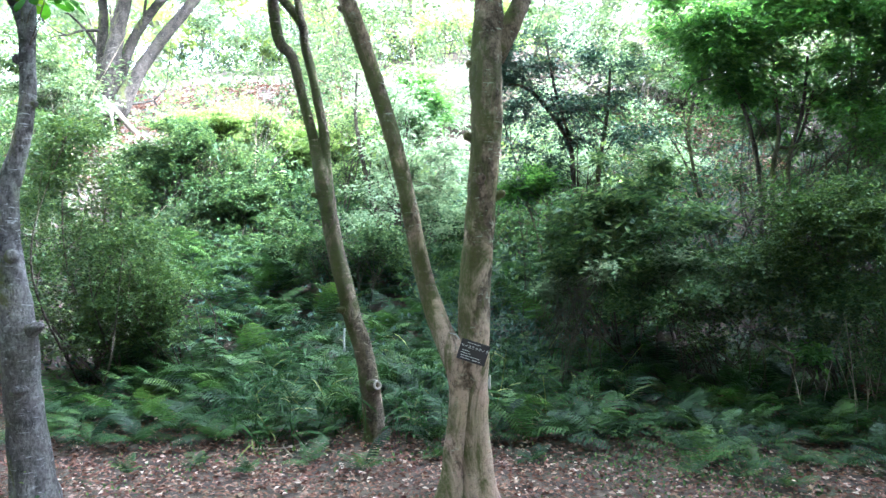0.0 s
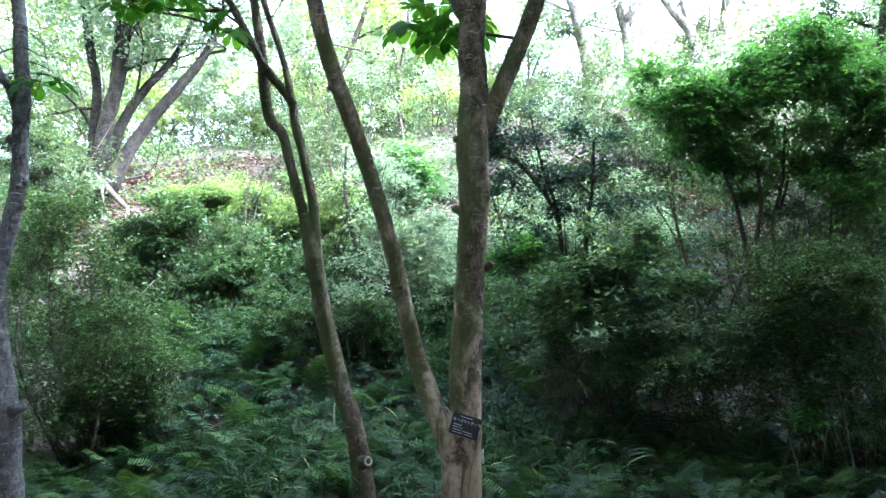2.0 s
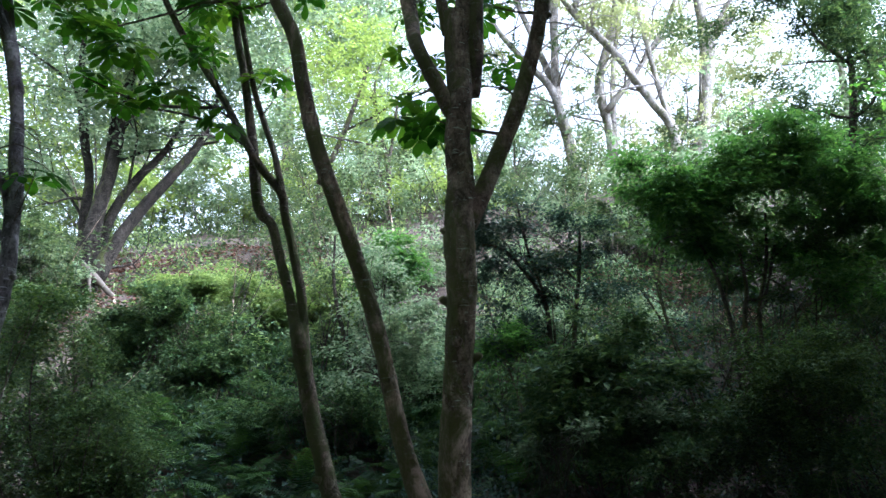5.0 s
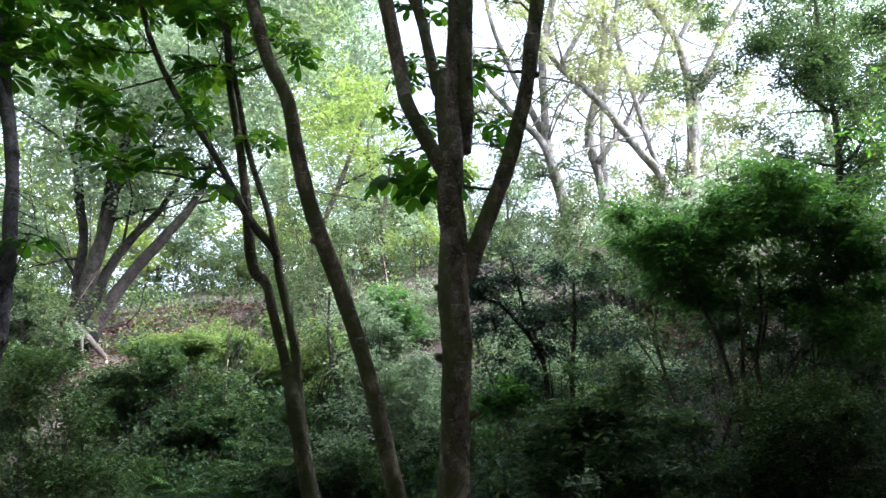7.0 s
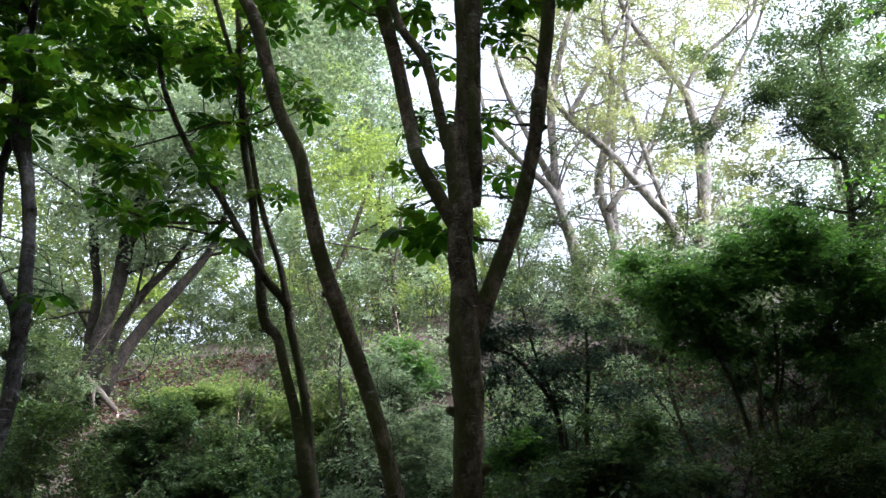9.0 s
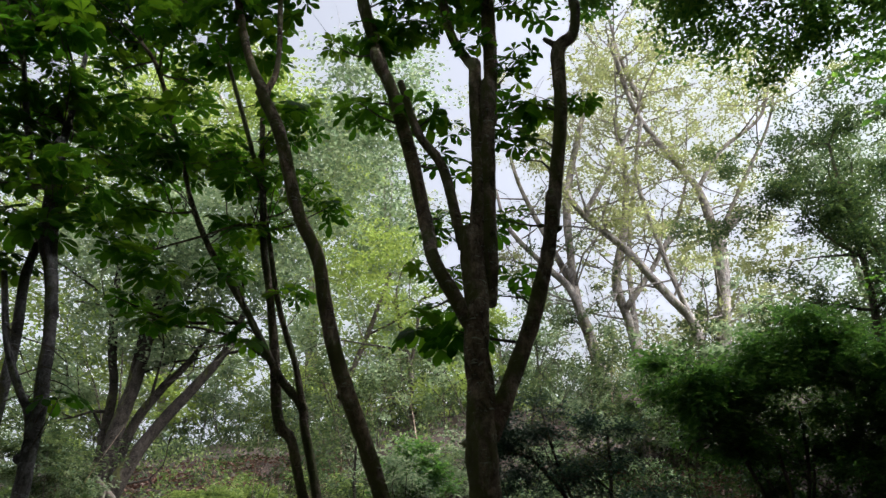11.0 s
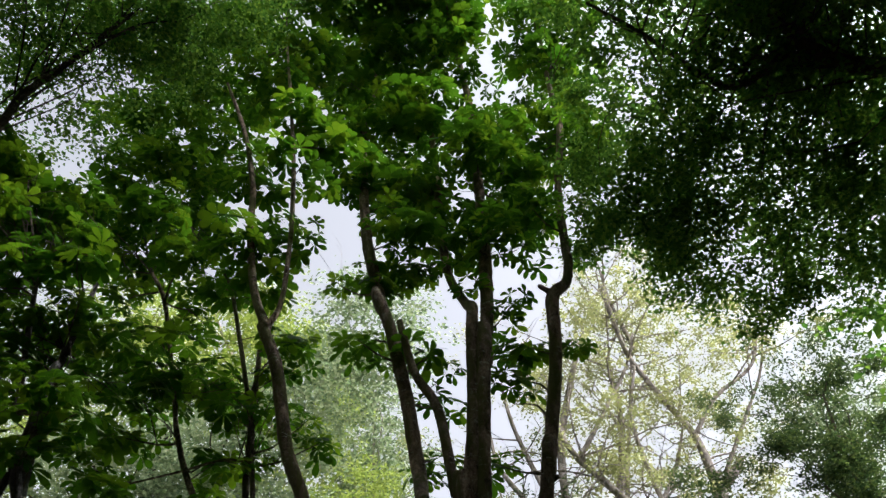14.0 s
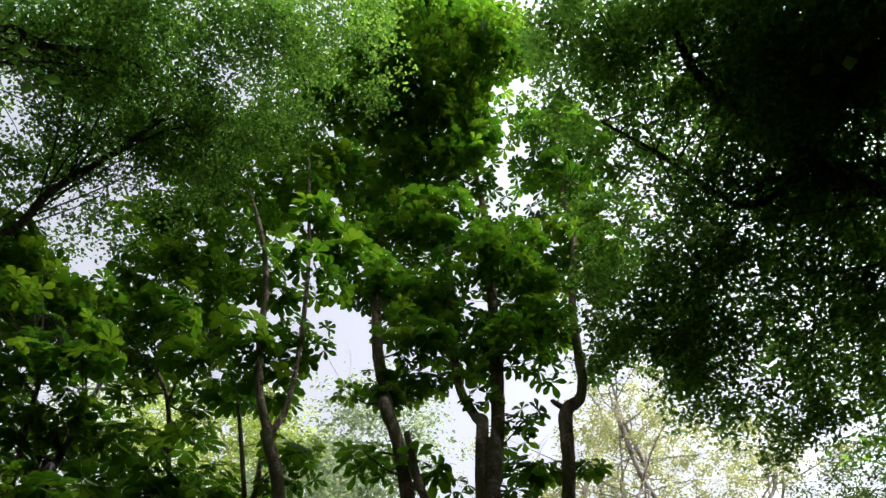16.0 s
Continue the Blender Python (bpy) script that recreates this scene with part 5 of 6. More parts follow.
shrub((3.3, 8.2), [(3.76, 8, 4.54, 0.262), (4.17, 8, 4.63, 0.296), (4.55, 8, 4.46, 0.295), (3.54, 8, 4.24, 0.261), (4.91, 8, 4.01, 0.294), (5.23, 8, 3.84, 0.326), (3.93, 8, 4.16, 0.294), (4.39, 8, 4.09, 0.294), (4.74, 8, 3.61, 0.292), (2.32, 8, 4.06, 0.2), (2.61, 8, 4.12, 0.22), (2.94, 8, 4.08, 0.22), (3.19, 8, 3.91, 0.227), (2.79, 8, 3.75, 0.194)] + [(3.4, 8, 4.0, 0.25), (3.05, 8, 3.72, 0.22), (3.62, 8, 3.95, 0.25), (2.55, 8, 3.85, 0.17), (3.0, 8, 3.45, 0.24), (3.4, 8, 3.25, 0.28), (4.0, 8, 3.1, 0.3), (4.6, 8, 3.0, 0.3), (5.1, 8, 2.85, 0.3), (4.3, 7.9, 4.3, 0.28), (4.7, 7.9, 4.2, 0.3), (3.57, 8, 3.6, 0.227), (4.09, 8, 3.5, 0.227), (5.17, 8, 3.31, 0.291), (3.22, 8, 3.41, 0.161), (4.45, 8, 3.25, 0.226)], 3200, MAPLE_LEAF, 0.09, 108, "broad shrub with layered fresh green leaves", 9, flat=0.6, spread=0.42, per=9, wide=0.85, proto=oval_leaf(0.55),
      lines=[[(3.53, 8, 1.57, 0.025), (3.5, 8, 2.26, 0.025), (3.38, 8, 2.88, 0.022), (3.16, 8, 3.44, 0.016)], [(3.66, 8, 1.57, 0.028), (3.65, 8, 2.38, 0.028), (3.71, 8, 2.76, 0.025), (3.66, 8, 3.32, 0.019)], [(3.85, 8, 1.57, 0.025), (3.82, 8, 2.44, 0.025), (3.97, 8, 3.01, 0.022), (4.03, 8, 3.63, 0.016)], [(3.72, 8, 2.63, 0.019), (3.91, 8, 2.66, 0.019), (4.1, 8, 3.25, 0.016)]])
shrub((3.9, 8.3), [(3.6, 8.3, 3.1, 0.3), (4.0, 8.3, 3.05, 0.4), (4.6, 8.3, 3.1, 0.4), (5.2, 8.3, 2.8, 0.4), (3.7, 8.4, 2.6, 0.3), (4.4, 8.4, 2.6, 0.35), (5.0, 8.4, 2.2, 0.35)], 620, SHRUB_LEAF, 0.075, 127, "open shrub with thin dark stems and scattered leaves", 16, stem_r=0.014, wide=0.95)
shrub((3.3, 6.1), [(2.93, 6.1, 1.84, 0.238), (3.27, 6.1, 1.84, 0.262), (3.03, 6.1, 1.55, 0.31), (3.41, 6.1, 1.55, 0.286), (2.74, 6.1, 1.55, 0.238), (3.55, 6.1, 1.89, 0.214), (3.22, 6.1, 1.31, 0.262)], 1900, AZALEA_LEAF, 0.048, 109, "azalea with small yellow-green leaves", 8)
shrub((2.6, 6.3), [(2.22, 6.1, 1.27, 0.262), (1.89, 6.1, 1.12, 0.238), (2.6, 6.1, 1.27, 0.262), (2.41, 6.1, 0.93, 0.214), (2.93, 6.1, 1.08, 0.262), (1.6, 6.1, 1.12, 0.19), (2.7, 6.1, 0.79, 0.167), (2.03, 6.1, 0.79, 0.143)], 1000, SHRUB_LEAF, 0.05, 110, "dark twiggy shrub with fine leaves", 22, stem_r=0.006)
shrub((3.7, 6.0), [(3.3, 5.9, 1.04, 0.276), (3.07, 5.9, 0.77, 0.207), (3.57, 5.9, 0.68, 0.253), (3.53, 5.9, 1.23, 0.253), (3.76, 5.9, 0.95, 0.276), (3.21, 5.9, 1.32, 0.184)], 900, SHRUB_LEAF, 0.052, 111, "dense green shrub at the foot of the bank", 22, stem_r=0.006)
shrub((-4.1, 9.5), [(-3.66, 9.5, 2.6, 0.399), (-3.07, 9.5, 2.43, 0.325), (-4.15, 9.5, 2.45, 0.3), (-3.46, 9.5, 2.88, 0.293), (-2.71, 9.5, 2.2, 0.287)], 1100, SHRUB_LEAF, 0.075, 123, "rounded mid-green shrub on the slope", 10)
# Sunlight on this shrub is in its leaf colour too.
shrub((-1.6, 11), [(-1.65, 11, 2.8, 0.381), (-0.97, 11, 3.02, 0.384), (-1.31, 11, 3.46, 0.345), (-1.99, 11, 3.15, 0.342), (-0.64, 11, 2.59, 0.38)], 1100, SUN_TINTED_LEAF, 0.08, 124, "open slope shrub with leaves coloured as if sunlit", 9)
shrub((-0.65, 9.5), [(-0.45, 9.5, 3.56, 0.242), (-0.07, 9.5, 3.42, 0.226), (-0.68, 9.5, 3.3, 0.21), (-0.23, 9.5, 3.13, 0.224), (-0.36, 9.5, 3.78, 0.168)], 520, MAPLE_LEAF, 0.09, 125, "fresh green shrub between the trunks", 7, proto=oval_leaf(0.55))
shrub((-6.9, 12), [(-6.51, 12, 4.24, 0.519), (-6.93, 12, 4.65, 0.476), (-6.09, 12, 3.85, 0.468), (-6.5, 12, 3.5, 0.509), (-6.6, 12, 3.9, 0.378)], 900, MID_LEAF, 0.095, 126, "green bush beside the many-stemmed tree", 9)
shrub((4.6, 13.6), [(3.6, 13.6, 4.9, 0.5), (4.2, 13.6, 5.3, 0.55), (4.9, 13.6, 5.2, 0.55), (5.6, 13.6, 5.5, 0.55), (4.5, 13.6, 4.5, 0.5), (5.3, 13.6, 4.6, 0.5), (6.2, 13.6, 5.0, 0.55), (6.6, 13.6, 5.8, 0.5), (3.2, 13.6, 4.3, 0.4)], 1500, MID_LEAF, 0.1, 130, "green bushes on the upper slope", 10, wide=0.8)
shrub((6.4, 16.5), [(5.4, 16.5, 6.9, 0.6), (6.2, 16.5, 7.3, 0.65), (7.1, 16.5, 7.2, 0.65), (7.9, 16.5, 7.6, 0.65), (6.6, 16.5, 6.6, 0.6), (8.4, 16.5, 6.9, 0.7), (4.6, 16.5, 6.5, 0.55)], 1000, LIGHT_LEAF, 0.12, 131, "pale green bushes below the ridge", 9, wide=0.8)
shrub((5.0, 9.6), [(5.37, 9.6, 3.08, 0.525), (5.82, 9.6, 2.71, 0.562), (5.22, 9.6, 2.48, 0.45), (5.82, 9.6, 3.46, 0.525), (4.77, 9.6, 2.56, 0.412), (6.12, 9.6, 1.96, 0.6), (6.41, 9.6, 3.01, 0.749)], 1500, SHRUB_LEAF, 0.065, 112, "green shrub on the upper slope", 12)
shrub((6.2, 9.4), [(5.98, 9.8, 4.03, 0.563), (6.61, 9.8, 3.77, 0.643), (5.43, 9.8, 3.46, 0.477), (6.36, 9.8, 3.04, 0.595), (7.04, 9.8, 3.27, 0.718), (5.86, 9.8, 2.97, 0.474)], 1500, SHRUB_LEAF, 0.065, 118, "dark green thicket on the shady slope", 12)
shrub((7.4, 12.5), [(7.95, 12.5, 5.67, 0.779), (8.74, 12.5, 5.23, 0.88), (7.25, 12.5, 5.14, 0.618), (8.64, 12.5, 6.1, 0.785), (9.31, 12.5, 4.69, 0.927)], 1500, SHRUB_LEAF, 0.08, 119, "dense green thicket high on the slope", 10)
# Dark leaves added here to give the blackness of shade under the bush.
shrub((4.4, 9.2), [(4.01, 9.4, 2.83, 0.404), (4.52, 9.4, 2.68, 0.44), (3.57, 9.4, 2.53, 0.294), (4.96, 9.4, 2.31, 0.44), (4.52, 9.4, 2.17, 0.404)], 380, DARK_LEAF, 0.06, 120, "open shrub darkened as shade under the flat-topped bush", 10)
shrub((2.2, 10.5), [(1.77, 10.5, 2.66, 0.492), (2.26, 10.5, 2.98, 0.451), (2.84, 10.5, 3.15, 0.451), (1.28, 10.5, 2.41, 0.451), (3.25, 10.5, 2.57, 0.492), (1.44, 10.5, 2.98, 0.41), (2.18, 10.5, 2.41, 0.451)], 1300, LIGHT_LEAF, 0.075, 113, "pale green undergrowth shrub on the slope", 8)
shrub((-5.5, 8.5), [(-5, 8.5, 2.7, 0.464), (-5.33, 8.5, 2.24, 0.531), (-5.07, 8.5, 1.77, 0.531), (-5.4, 8.5, 3.1, 0.464), (-4.8, 8.5, 2.24, 0.332)], 1300, SHRUB_LEAF, 0.065, 114, "green shrub behind the grey tree", 10)
shrub((-5.8, 12.5), [(-6.67, 12.5, 4.14, 0.585), (-7.26, 12.5, 4.44, 0.634), (-6.77, 12.5, 3.56, 0.537), (-6.19, 12.5, 3.56, 0.39), (-7.36, 12.5, 3.66, 0.634), (-5.3, 12.5, 2.9, 0.35), (-4.43, 12.5, 3.17, 0.488)], 1100, LIGHT_LEAF, 0.09, 115, "light green bush below the leaning tree", 6)
shrub((0.9, 13), [(0.77, 13, 3.95, 0.558), (1.48, 13, 3.34, 0.558), (0.06, 13, 4.25, 0.558), (-0.85, 13, 4.45, 0.558), (-1.36, 13, 4.05, 0.507), (1.99, 13, 4.05, 0.558), (2.8, 13, 4.45, 0.609), (3.61, 13, 4.66, 0.609)], 900, LIGHT_LEAF, 0.09, 116, "light green bush high on the slope", 8)
shrub((0.9, 6.7), [(1.34, 6.7, 1.19, 0.131), (1.39, 6.7, 1.35, 0.105), (1.18, 6.7, 1.19, 0.118), (1.05, 6.7, 0.88, 0.105), (0.97, 6.7, 1.09, 0.092)], 110, LIGHT_LEAF, 0.075, 117, "sprig of pale fresh leaves over the ferns", 4, stem_r=0.006)


for k in range(14):
    gr = np.random.default_rng(1300 + k)
    x, y = -12 + 1.02 * k + gr.uniform(-0.5, 0.5), gr.uniform(19.5, 23.5)
    hz = float(height(x, y))
    cl = [(x + gr.normal() * 0.8, y + gr.normal() * 0.3, hz + gr.uniform(0.3, 3.0), gr.uniform(0.5, 0.9)) for _ in range(8)]
    shrub((x, y), cl, 420, (LIGHT_LEAF, BACKDROP_SUN_LEAF)[k % 2], 0.15, 1320 + k, "pale green bush on the ridge", 5, stem_r=0.02, spread=0.5)


def sapling(x, y, h, seed, leaf, size, n):
    b = (x, y, float(height(x, y)))
    ob = thing("sapling", b, "slender sapling with sparse light leaves on the slope", "sapling", "saplings on the slope")
    g = np.random.default_rng(seed)
    lean = g.normal(size=2) * 0.22 * h
    stem = [(x, y, b[2] - 0.05, 0.006 * h + 0.004), (x + lean[0] * 0.3, y + lean[1] * 0.3, b[2] + h * 0.5, 0.005 * h), (x + lean[0], y + lean[1], b[2] + h, 0.003)]
    part("stem", *tube(curve(stem, 0.15), 6, 0.08, seed), BARK_DARK if seed % 3 else BARK, ob, "", True)
    cl = [(x + lean[0] * s + g.normal() * 0.2 * h ** 0.5, y + lean[1] * s + g.normal() * 0.2 * h ** 0.5, b[2] + h * s, 0.26 * h ** 0.6) for s in np.linspace(0.3, 1.08, 9)]
    part("fine_branching", *twigs([stem], cl, 14, seed, 0.005), BARK_DARK, ob, "", True, "stuff")
    part("foliage", *foliage(cl, n, 7, kite_leaf(0.55), size, seed, 0.8, 0.3), leaf, ob, "", False, "stuff")


gs = np.random.default_rng(31)
for k in range(60):
    y = gs.uniform(8.2, 19)
    x = gs.uniform(-0.62, 0.62) * y
    if x < -3.2 and y > 11:
        continue
    sapling(x, y, gs.uniform(1.0, 2.6), 500 + k, (LIGHT_LEAF, MID_LEAF, MID_LEAF)[k % 3] if (x < 1.5 or y > 12) else SHRUB_LEAF, 0.045 + 0.003 * y, 110)


for k in range(20):
    y = gs.uniform(17.5, 25)
    x = gs.uniform(-0.62, 0.5) * y
    sapling(x, y, gs.uniform(2.4, 5.5) * (1 if x < 3 else 0.6), 700 + k, (LIGHT_LEAF, MID_LEAF)[k % 2], 0.12, 90)


for k, (cl, n) in enumerate((
    ([(2.96, 5.7, 0.61, 0.089), (2.85, 5.7, 0.57, 0.08), (2.92, 5.7, 0.7, 0.067)], 34),
    ([(2.11, 6.2, 1.36, 0.145), (1.92, 6.2, 1.31, 0.121), (2.35, 6.2, 1.31, 0.121)], 90),
    ([(0.82, 7.2, 2.07, 0.169), (0.99, 7.2, 2.18, 0.169), (1.16, 7.2, 2.12, 0.141)], 160),
    ([(1.18, 6, 1.27, 0.084), (1.06, 6, 1.2, 0.07), (1.29, 6, 1.32, 0.061)], 26),
)):
    x, y = cl[0][0] + 0.05, cl[0][1] + 0.25
    shrub((x, y), cl, n, LIGHT_LEAF if k % 2 else MAPLE_LEAF, 0.075, 760 + k, "sprig of fresh light green leaves on the bank", 4, stem_r=0.005)


# ---------- undergrowth over the slope ----------
def undergrowth(n, x0, x1, y0, y1, leaf, size, seed, name, label, h=0.5, bare=-0.5):
    g = np.random.default_rng(seed)
    m = n // 8
    x, y = g.uniform(x0, x1, m), g.uniform(y0, y1, m)
    keep = np.sin(1.3 * x + 0.8 * y + seed) + np.sin(2.1 * x - 1.7 * y) + g.normal(size=m) * 0.5 > bare
    x, y = x[keep], y[keep]
    hh = g.uniform(0.05, 1, len(x)) * h * (0.6 + 0.4 * np.sin(3 * x + 2 * y))
    c = np.stack([x, y, height(x, y) + np.abs(hh)], -1)
    pos = c[:, None] + g.normal(size=(len(x), 8, 3)) * 0.12
    v, f = scatter(kite_leaf(0.55), pos.reshape(-1, 3), g.normal(size=(len(x) * 8, 3)), np.array([0, -0.4, 1]) + g.normal(size=(len(x) * 8, 3)) * 0.6, size * g.uniform(0.6, 1.3, len(x) * 8))
    tagged(new(name, mesh_data(name, v, f, leaf)), label, "undergrowth", kind="stuff")


# Darker plants with light ones in patches: dappled sun done by leaf colour.
undergrowth(34000, -13, 14, 9, 23, MID_LEAF, 0.1, 1, "undergrowth", "mid-green low plants on the slope", 0.5)
undergrowth(9000, -13, 14, 9, 23, LIGHT_LEAF, 0.1, 5, "undergrowth", "light green low plants coloured as dapples of sun on the slope", 0.6, 0.5)
# Bright leaf colour paints sunny patches over the slope.
undergrowth(20000, -13, 3, 9.5, 18, SUN_TINTED_LEAF, 0.1, 9, "undergrowth", "yellow-green low plants coloured as patches of sun", 0.7, 0.9)
undergrowth(20000, -20, 18, 18.5, 26, MID_LEAF, 0.14, 8, "undergrowth", "light green thicket along the ridge", 1.2)
undergrowth(18000, 2, 10, 8, 14, MID_LEAF, 0.085, 12, "undergrowth", "mid-green low plants under the shady shrubs", 0.5)
# Dark leaf filling in place of the deep shade beneath the shrubs.
undergrowth(30000, 0, 8, 6.6, 11, DARK_LEAF, 0.06, 2, "undergrowth", "dark low plants standing in for shade on the bank", 0.5)
undergrowth(16000, -0.5, 3.2, 7.6, 11.5, SHRUB_LEAF, 0.07, 14, "undergrowth", "green low plants behind the ferns", 0.6, -1.5)
undergrowth(12000, -4.2, -0.5, 8.2, 11.5, SHRUB_LEAF, 0.07, 15, "undergrowth", "green low plants above the ferns", 0.6, -1.5)
undergrowth(9000, -8.5, -3.2, 7.2, 10.8, SHRUB_LEAF, 0.075, 16, "undergrowth", "green low plants beside the grey tree", 0.8, -1.8)
# Dark leaves again, painting the shaded gaps between fronds.
undergrowth(8000, -6, 1, 6.2, 10, DARK_LEAF, 0.06, 3, "undergrowth", "dark green low plants standing in for shade between the ferns", 0.4)
undergrowth(3000, -4.2, 4.5, 4.6, 6.2, SHRUB_LEAF, 0.035, 4, "seedlings", "scattered small seedlings in the leaf litter", 0.1)
undergrowth(3600, -4, 4, 3.4, 5.2, SHRUB_LEAF, 0.028, 21, "seedlings", "small green seedlings sprouting through dry leaves", 0.06, 0.7)
undergrowth(1800, 1.0, 2.6, 4.2, 5.2, SHRUB_LEAF, 0.028, 22, "seedlings", "small green seedlings below the shady bank", 0.07, 0.0)


# ---------- leaf litter ----------
def litter(n, x0, x1, y0, y1, seed, size, label, fade=None):
    g = np.random.default_rng(seed)
    x, y = g.uniform(x0, x1, n), g.uniform(y0, y1, n)
    if fade:
        k = g.uniform(0, 1, n) < fade(x, y)
        x, y = x[k], y[k]
    pos = np.stack([x, y, height(x, y) + g.uniform(0.002, 0.03, len(x))], -1)
    pv, pf = kite_leaf(0.6, 0.12)
    v, f = scatter((pv - [0, 0.5, 0], pf), pos, g.normal(size=(len(x), 3)) * [1, 1, 0.15], np.array([0, 0, 1]) + g.normal(size=(len(x), 3)) * 0.35, size * g.uniform(0.5, 1.4, len(x)))
    tagged(new("leaf_litter", mesh_data("leaf_litter", v, f, DEAD_LEAF)), label, "leaf litter", kind="stuff")


litter(42000, -4.5, 5, 2.8, 6.4, 5, 0.038, "dry brown fallen leaves covering the path edge")
litter(14000, -7, 7, -5, 3.2, 8, 0.062, "thinly scattered dry leaves on the trodden path", lambda x, y: np.clip(0.25 + (y + 5) / 9, 0, 1) * np.clip(3.2 - y, 0, 0.4) * 2.5)
litter(5000, 2.8, 5.6, 10.5, 13.5, 6, 0.09, "reddish-brown fallen leaves on the upper slope")
litter(9000, -9, -2, 11.5, 17, 7, 0.09, "dry brown fallen leaves on the bank under the leaning tree")


# ---------- ferns ----------
def frond_mesh(seed, length=0.75):
    """A pinnate frond that arches along +y: midrib and toothed side leaflets."""
    g = np.random.default_rng(seed)
    arch = g.uniform(0.35, 0.7)
    vs, fs = [], []

    def mid(s):
        return np.array([0.06 * math.sin(3 * s + seed), s * 0.93, 0.55 * s - arch * s * s * 1.15 + 0.0]) * length

    rows = np.array([(*mid(s), 0.005 * (1 - 0.8 * s)) for s in np.linspace(0, 1, 9)])
    v, f = tube(rows, 3, close=False)
    vs.append(v)
    fs.append(f)
    n = len(v)
    for k in range(17):
        s = 0.14 + 0.84 * k / 17.5
        p, q = mid(s), mid(s + 0.02)
        t = unit(q - p)
        ln = length * 0.36 * math.sin(math.pi * min(1, 0.2 + 0.8 * (1 - s))) ** 0.8 * (1.2 - 0.85 * s) * g.uniform(0.85, 1.1)
        w = length * 0.0155
        for sg in (-1, 1):
            out = unit(np.array([sg, 0, 0]) + t * 0.45 + np.array([0, 0, -0.2 + g.normal() * 0.1]))
            pts, m = [], 3
            for i in range(m):
                a = i / (m - 1)
                c = p + out * ln * a - np.array([0, 0, 0.18 * ln * a * a])
                ww = w * (1 - 0.85 * a) * (1.0 if i else 0.5)
                pts += [c - t * ww, c + t * ww * 0.9]
                if i < m - 1:
                    c2 = p + out * ln * (a + 0.13) - np.array([0, 0, 0.18 * ln * a * a])
                    pts += [c2 - t * ww * 2.0, c2 + t * ww * 1.9]
            pts = np.array(pts)
            r = len(pts) // 2
            idx = np.arange(r - 1) * 2
            ff = np.vstack([np.stack([idx, idx + 1, idx + 3], -1), np.stack([idx, idx + 3, idx + 2], -1)])
            vs.append(pts)
            fs.append(ff + n)
            n += len(pts)
    return mesh_data("frond", np.vstack(vs), np.vstack(fs), FERN_LEAF)


FRONDS = [frond_mesh(k, 0.62 + 0.06 * (k % 4)) for k in range(6)]


def fern(x, y, scale, seed, label):
    g = np.random.default_rng(seed)
    z = float(height(x, y))
    ob = thing("fern", (x, y, z), label, "fern", "ferns on the bank")
    n = int(g.integers(7, 11))
    for k in range(n):
        fr = new("frond", FRONDS[int(g.integers(6))])
        a = math.degrees(k * 6.283 / n + g.normal() * 0.3)
        fr.matrix_basis = pose(0, 0, 0.02, g.uniform(8, 48), g.normal() * 8, a) @ Matrix.Diagonal((*([scale * g.uniform(0.7, 1.15)] * 3), 1))
        fr.parent = ob
    return ob


def fern_patch(n, x0, x1, y0, y1, gap, scale, seed, label, avoid=()):
    g = np.random.default_rng(seed)
    put = []
    for _ in range(n * 30):
        x, y = g.uniform(x0, x1), g.uniform(y0, y1)
        if all((x - a) ** 2 + (y - b) ** 2 > gap ** 2 for a, b in put) and all((x - a) ** 2 + (y - b) ** 2 > 0.16 for a, b in avoid):
            put.append((x, y))
            fern(x, y, scale * g.uniform(0.75, 1.15), int(g.integers(1 << 30)), label)
            if len(put) == n:
                break


STEMS = [(0.14, 4.2), (-0.5, 5.4), (-2.35, 4.2)]
fern_patch(92, -2.9, 0.3, 6.2, 9.0, 0.22, 0.76, 1, "arching green fern growing densely on the bank", STEMS)
fern_patch(62, -3.3, 0.0, 5.25, 6.5, 0.19, 0.58, 2, "green fern at the edge of the leaf litter", STEMS)
fern_patch(76, 0.35, 4.4, 5.35, 7.0, 0.23, 0.6, 3, "dark green fern at the foot of the shady bank", STEMS)
fern_patch(20, 0.5, 2.2, 6.6, 8.6, 0.32, 0.8, 4, "fresh green fern under the shrubs", STEMS)
fern_patch(30, -0.6, 2.0, 8.2, 10.2, 0.36, 0.9, 6, "green fern higher on the bank", STEMS)
fern_patch(34, -3.4, -1.0, 8.4, 10.6, 0.34, 0.9, 7, "green fern higher on the bank", STEMS)
fern_patch(26, 1.7, 4.3, 4.75, 5.5, 0.28, 0.5, 8, "green fern spreading over the leaf litter", STEMS)
fern_patch(7, 1.2, 3.6, 5.1, 5.7, 0.45, 0.6, 5, "small fern in the leaf litter", STEMS)
for k, (x, y, sc) in enumerate(((-2.06, 4.75, 0.22), (-1.66, 4.85, 0.24), (-1.28, 4.7, 0.26), (-0.92, 4.9, 0.34), (-0.52, 4.72, 0.42), (-0.05, 5.05, 0.24), (0.62, 4.95, 0.26), (1.28, 4.95, 0.2), (1.62, 4.75, 0.24), (1.9, 4.62, 0.3), (2.12, 4.45, 0.26))):
    fern(x, y, sc, 9100 + k, "small young fern standing in dry leaf litter")


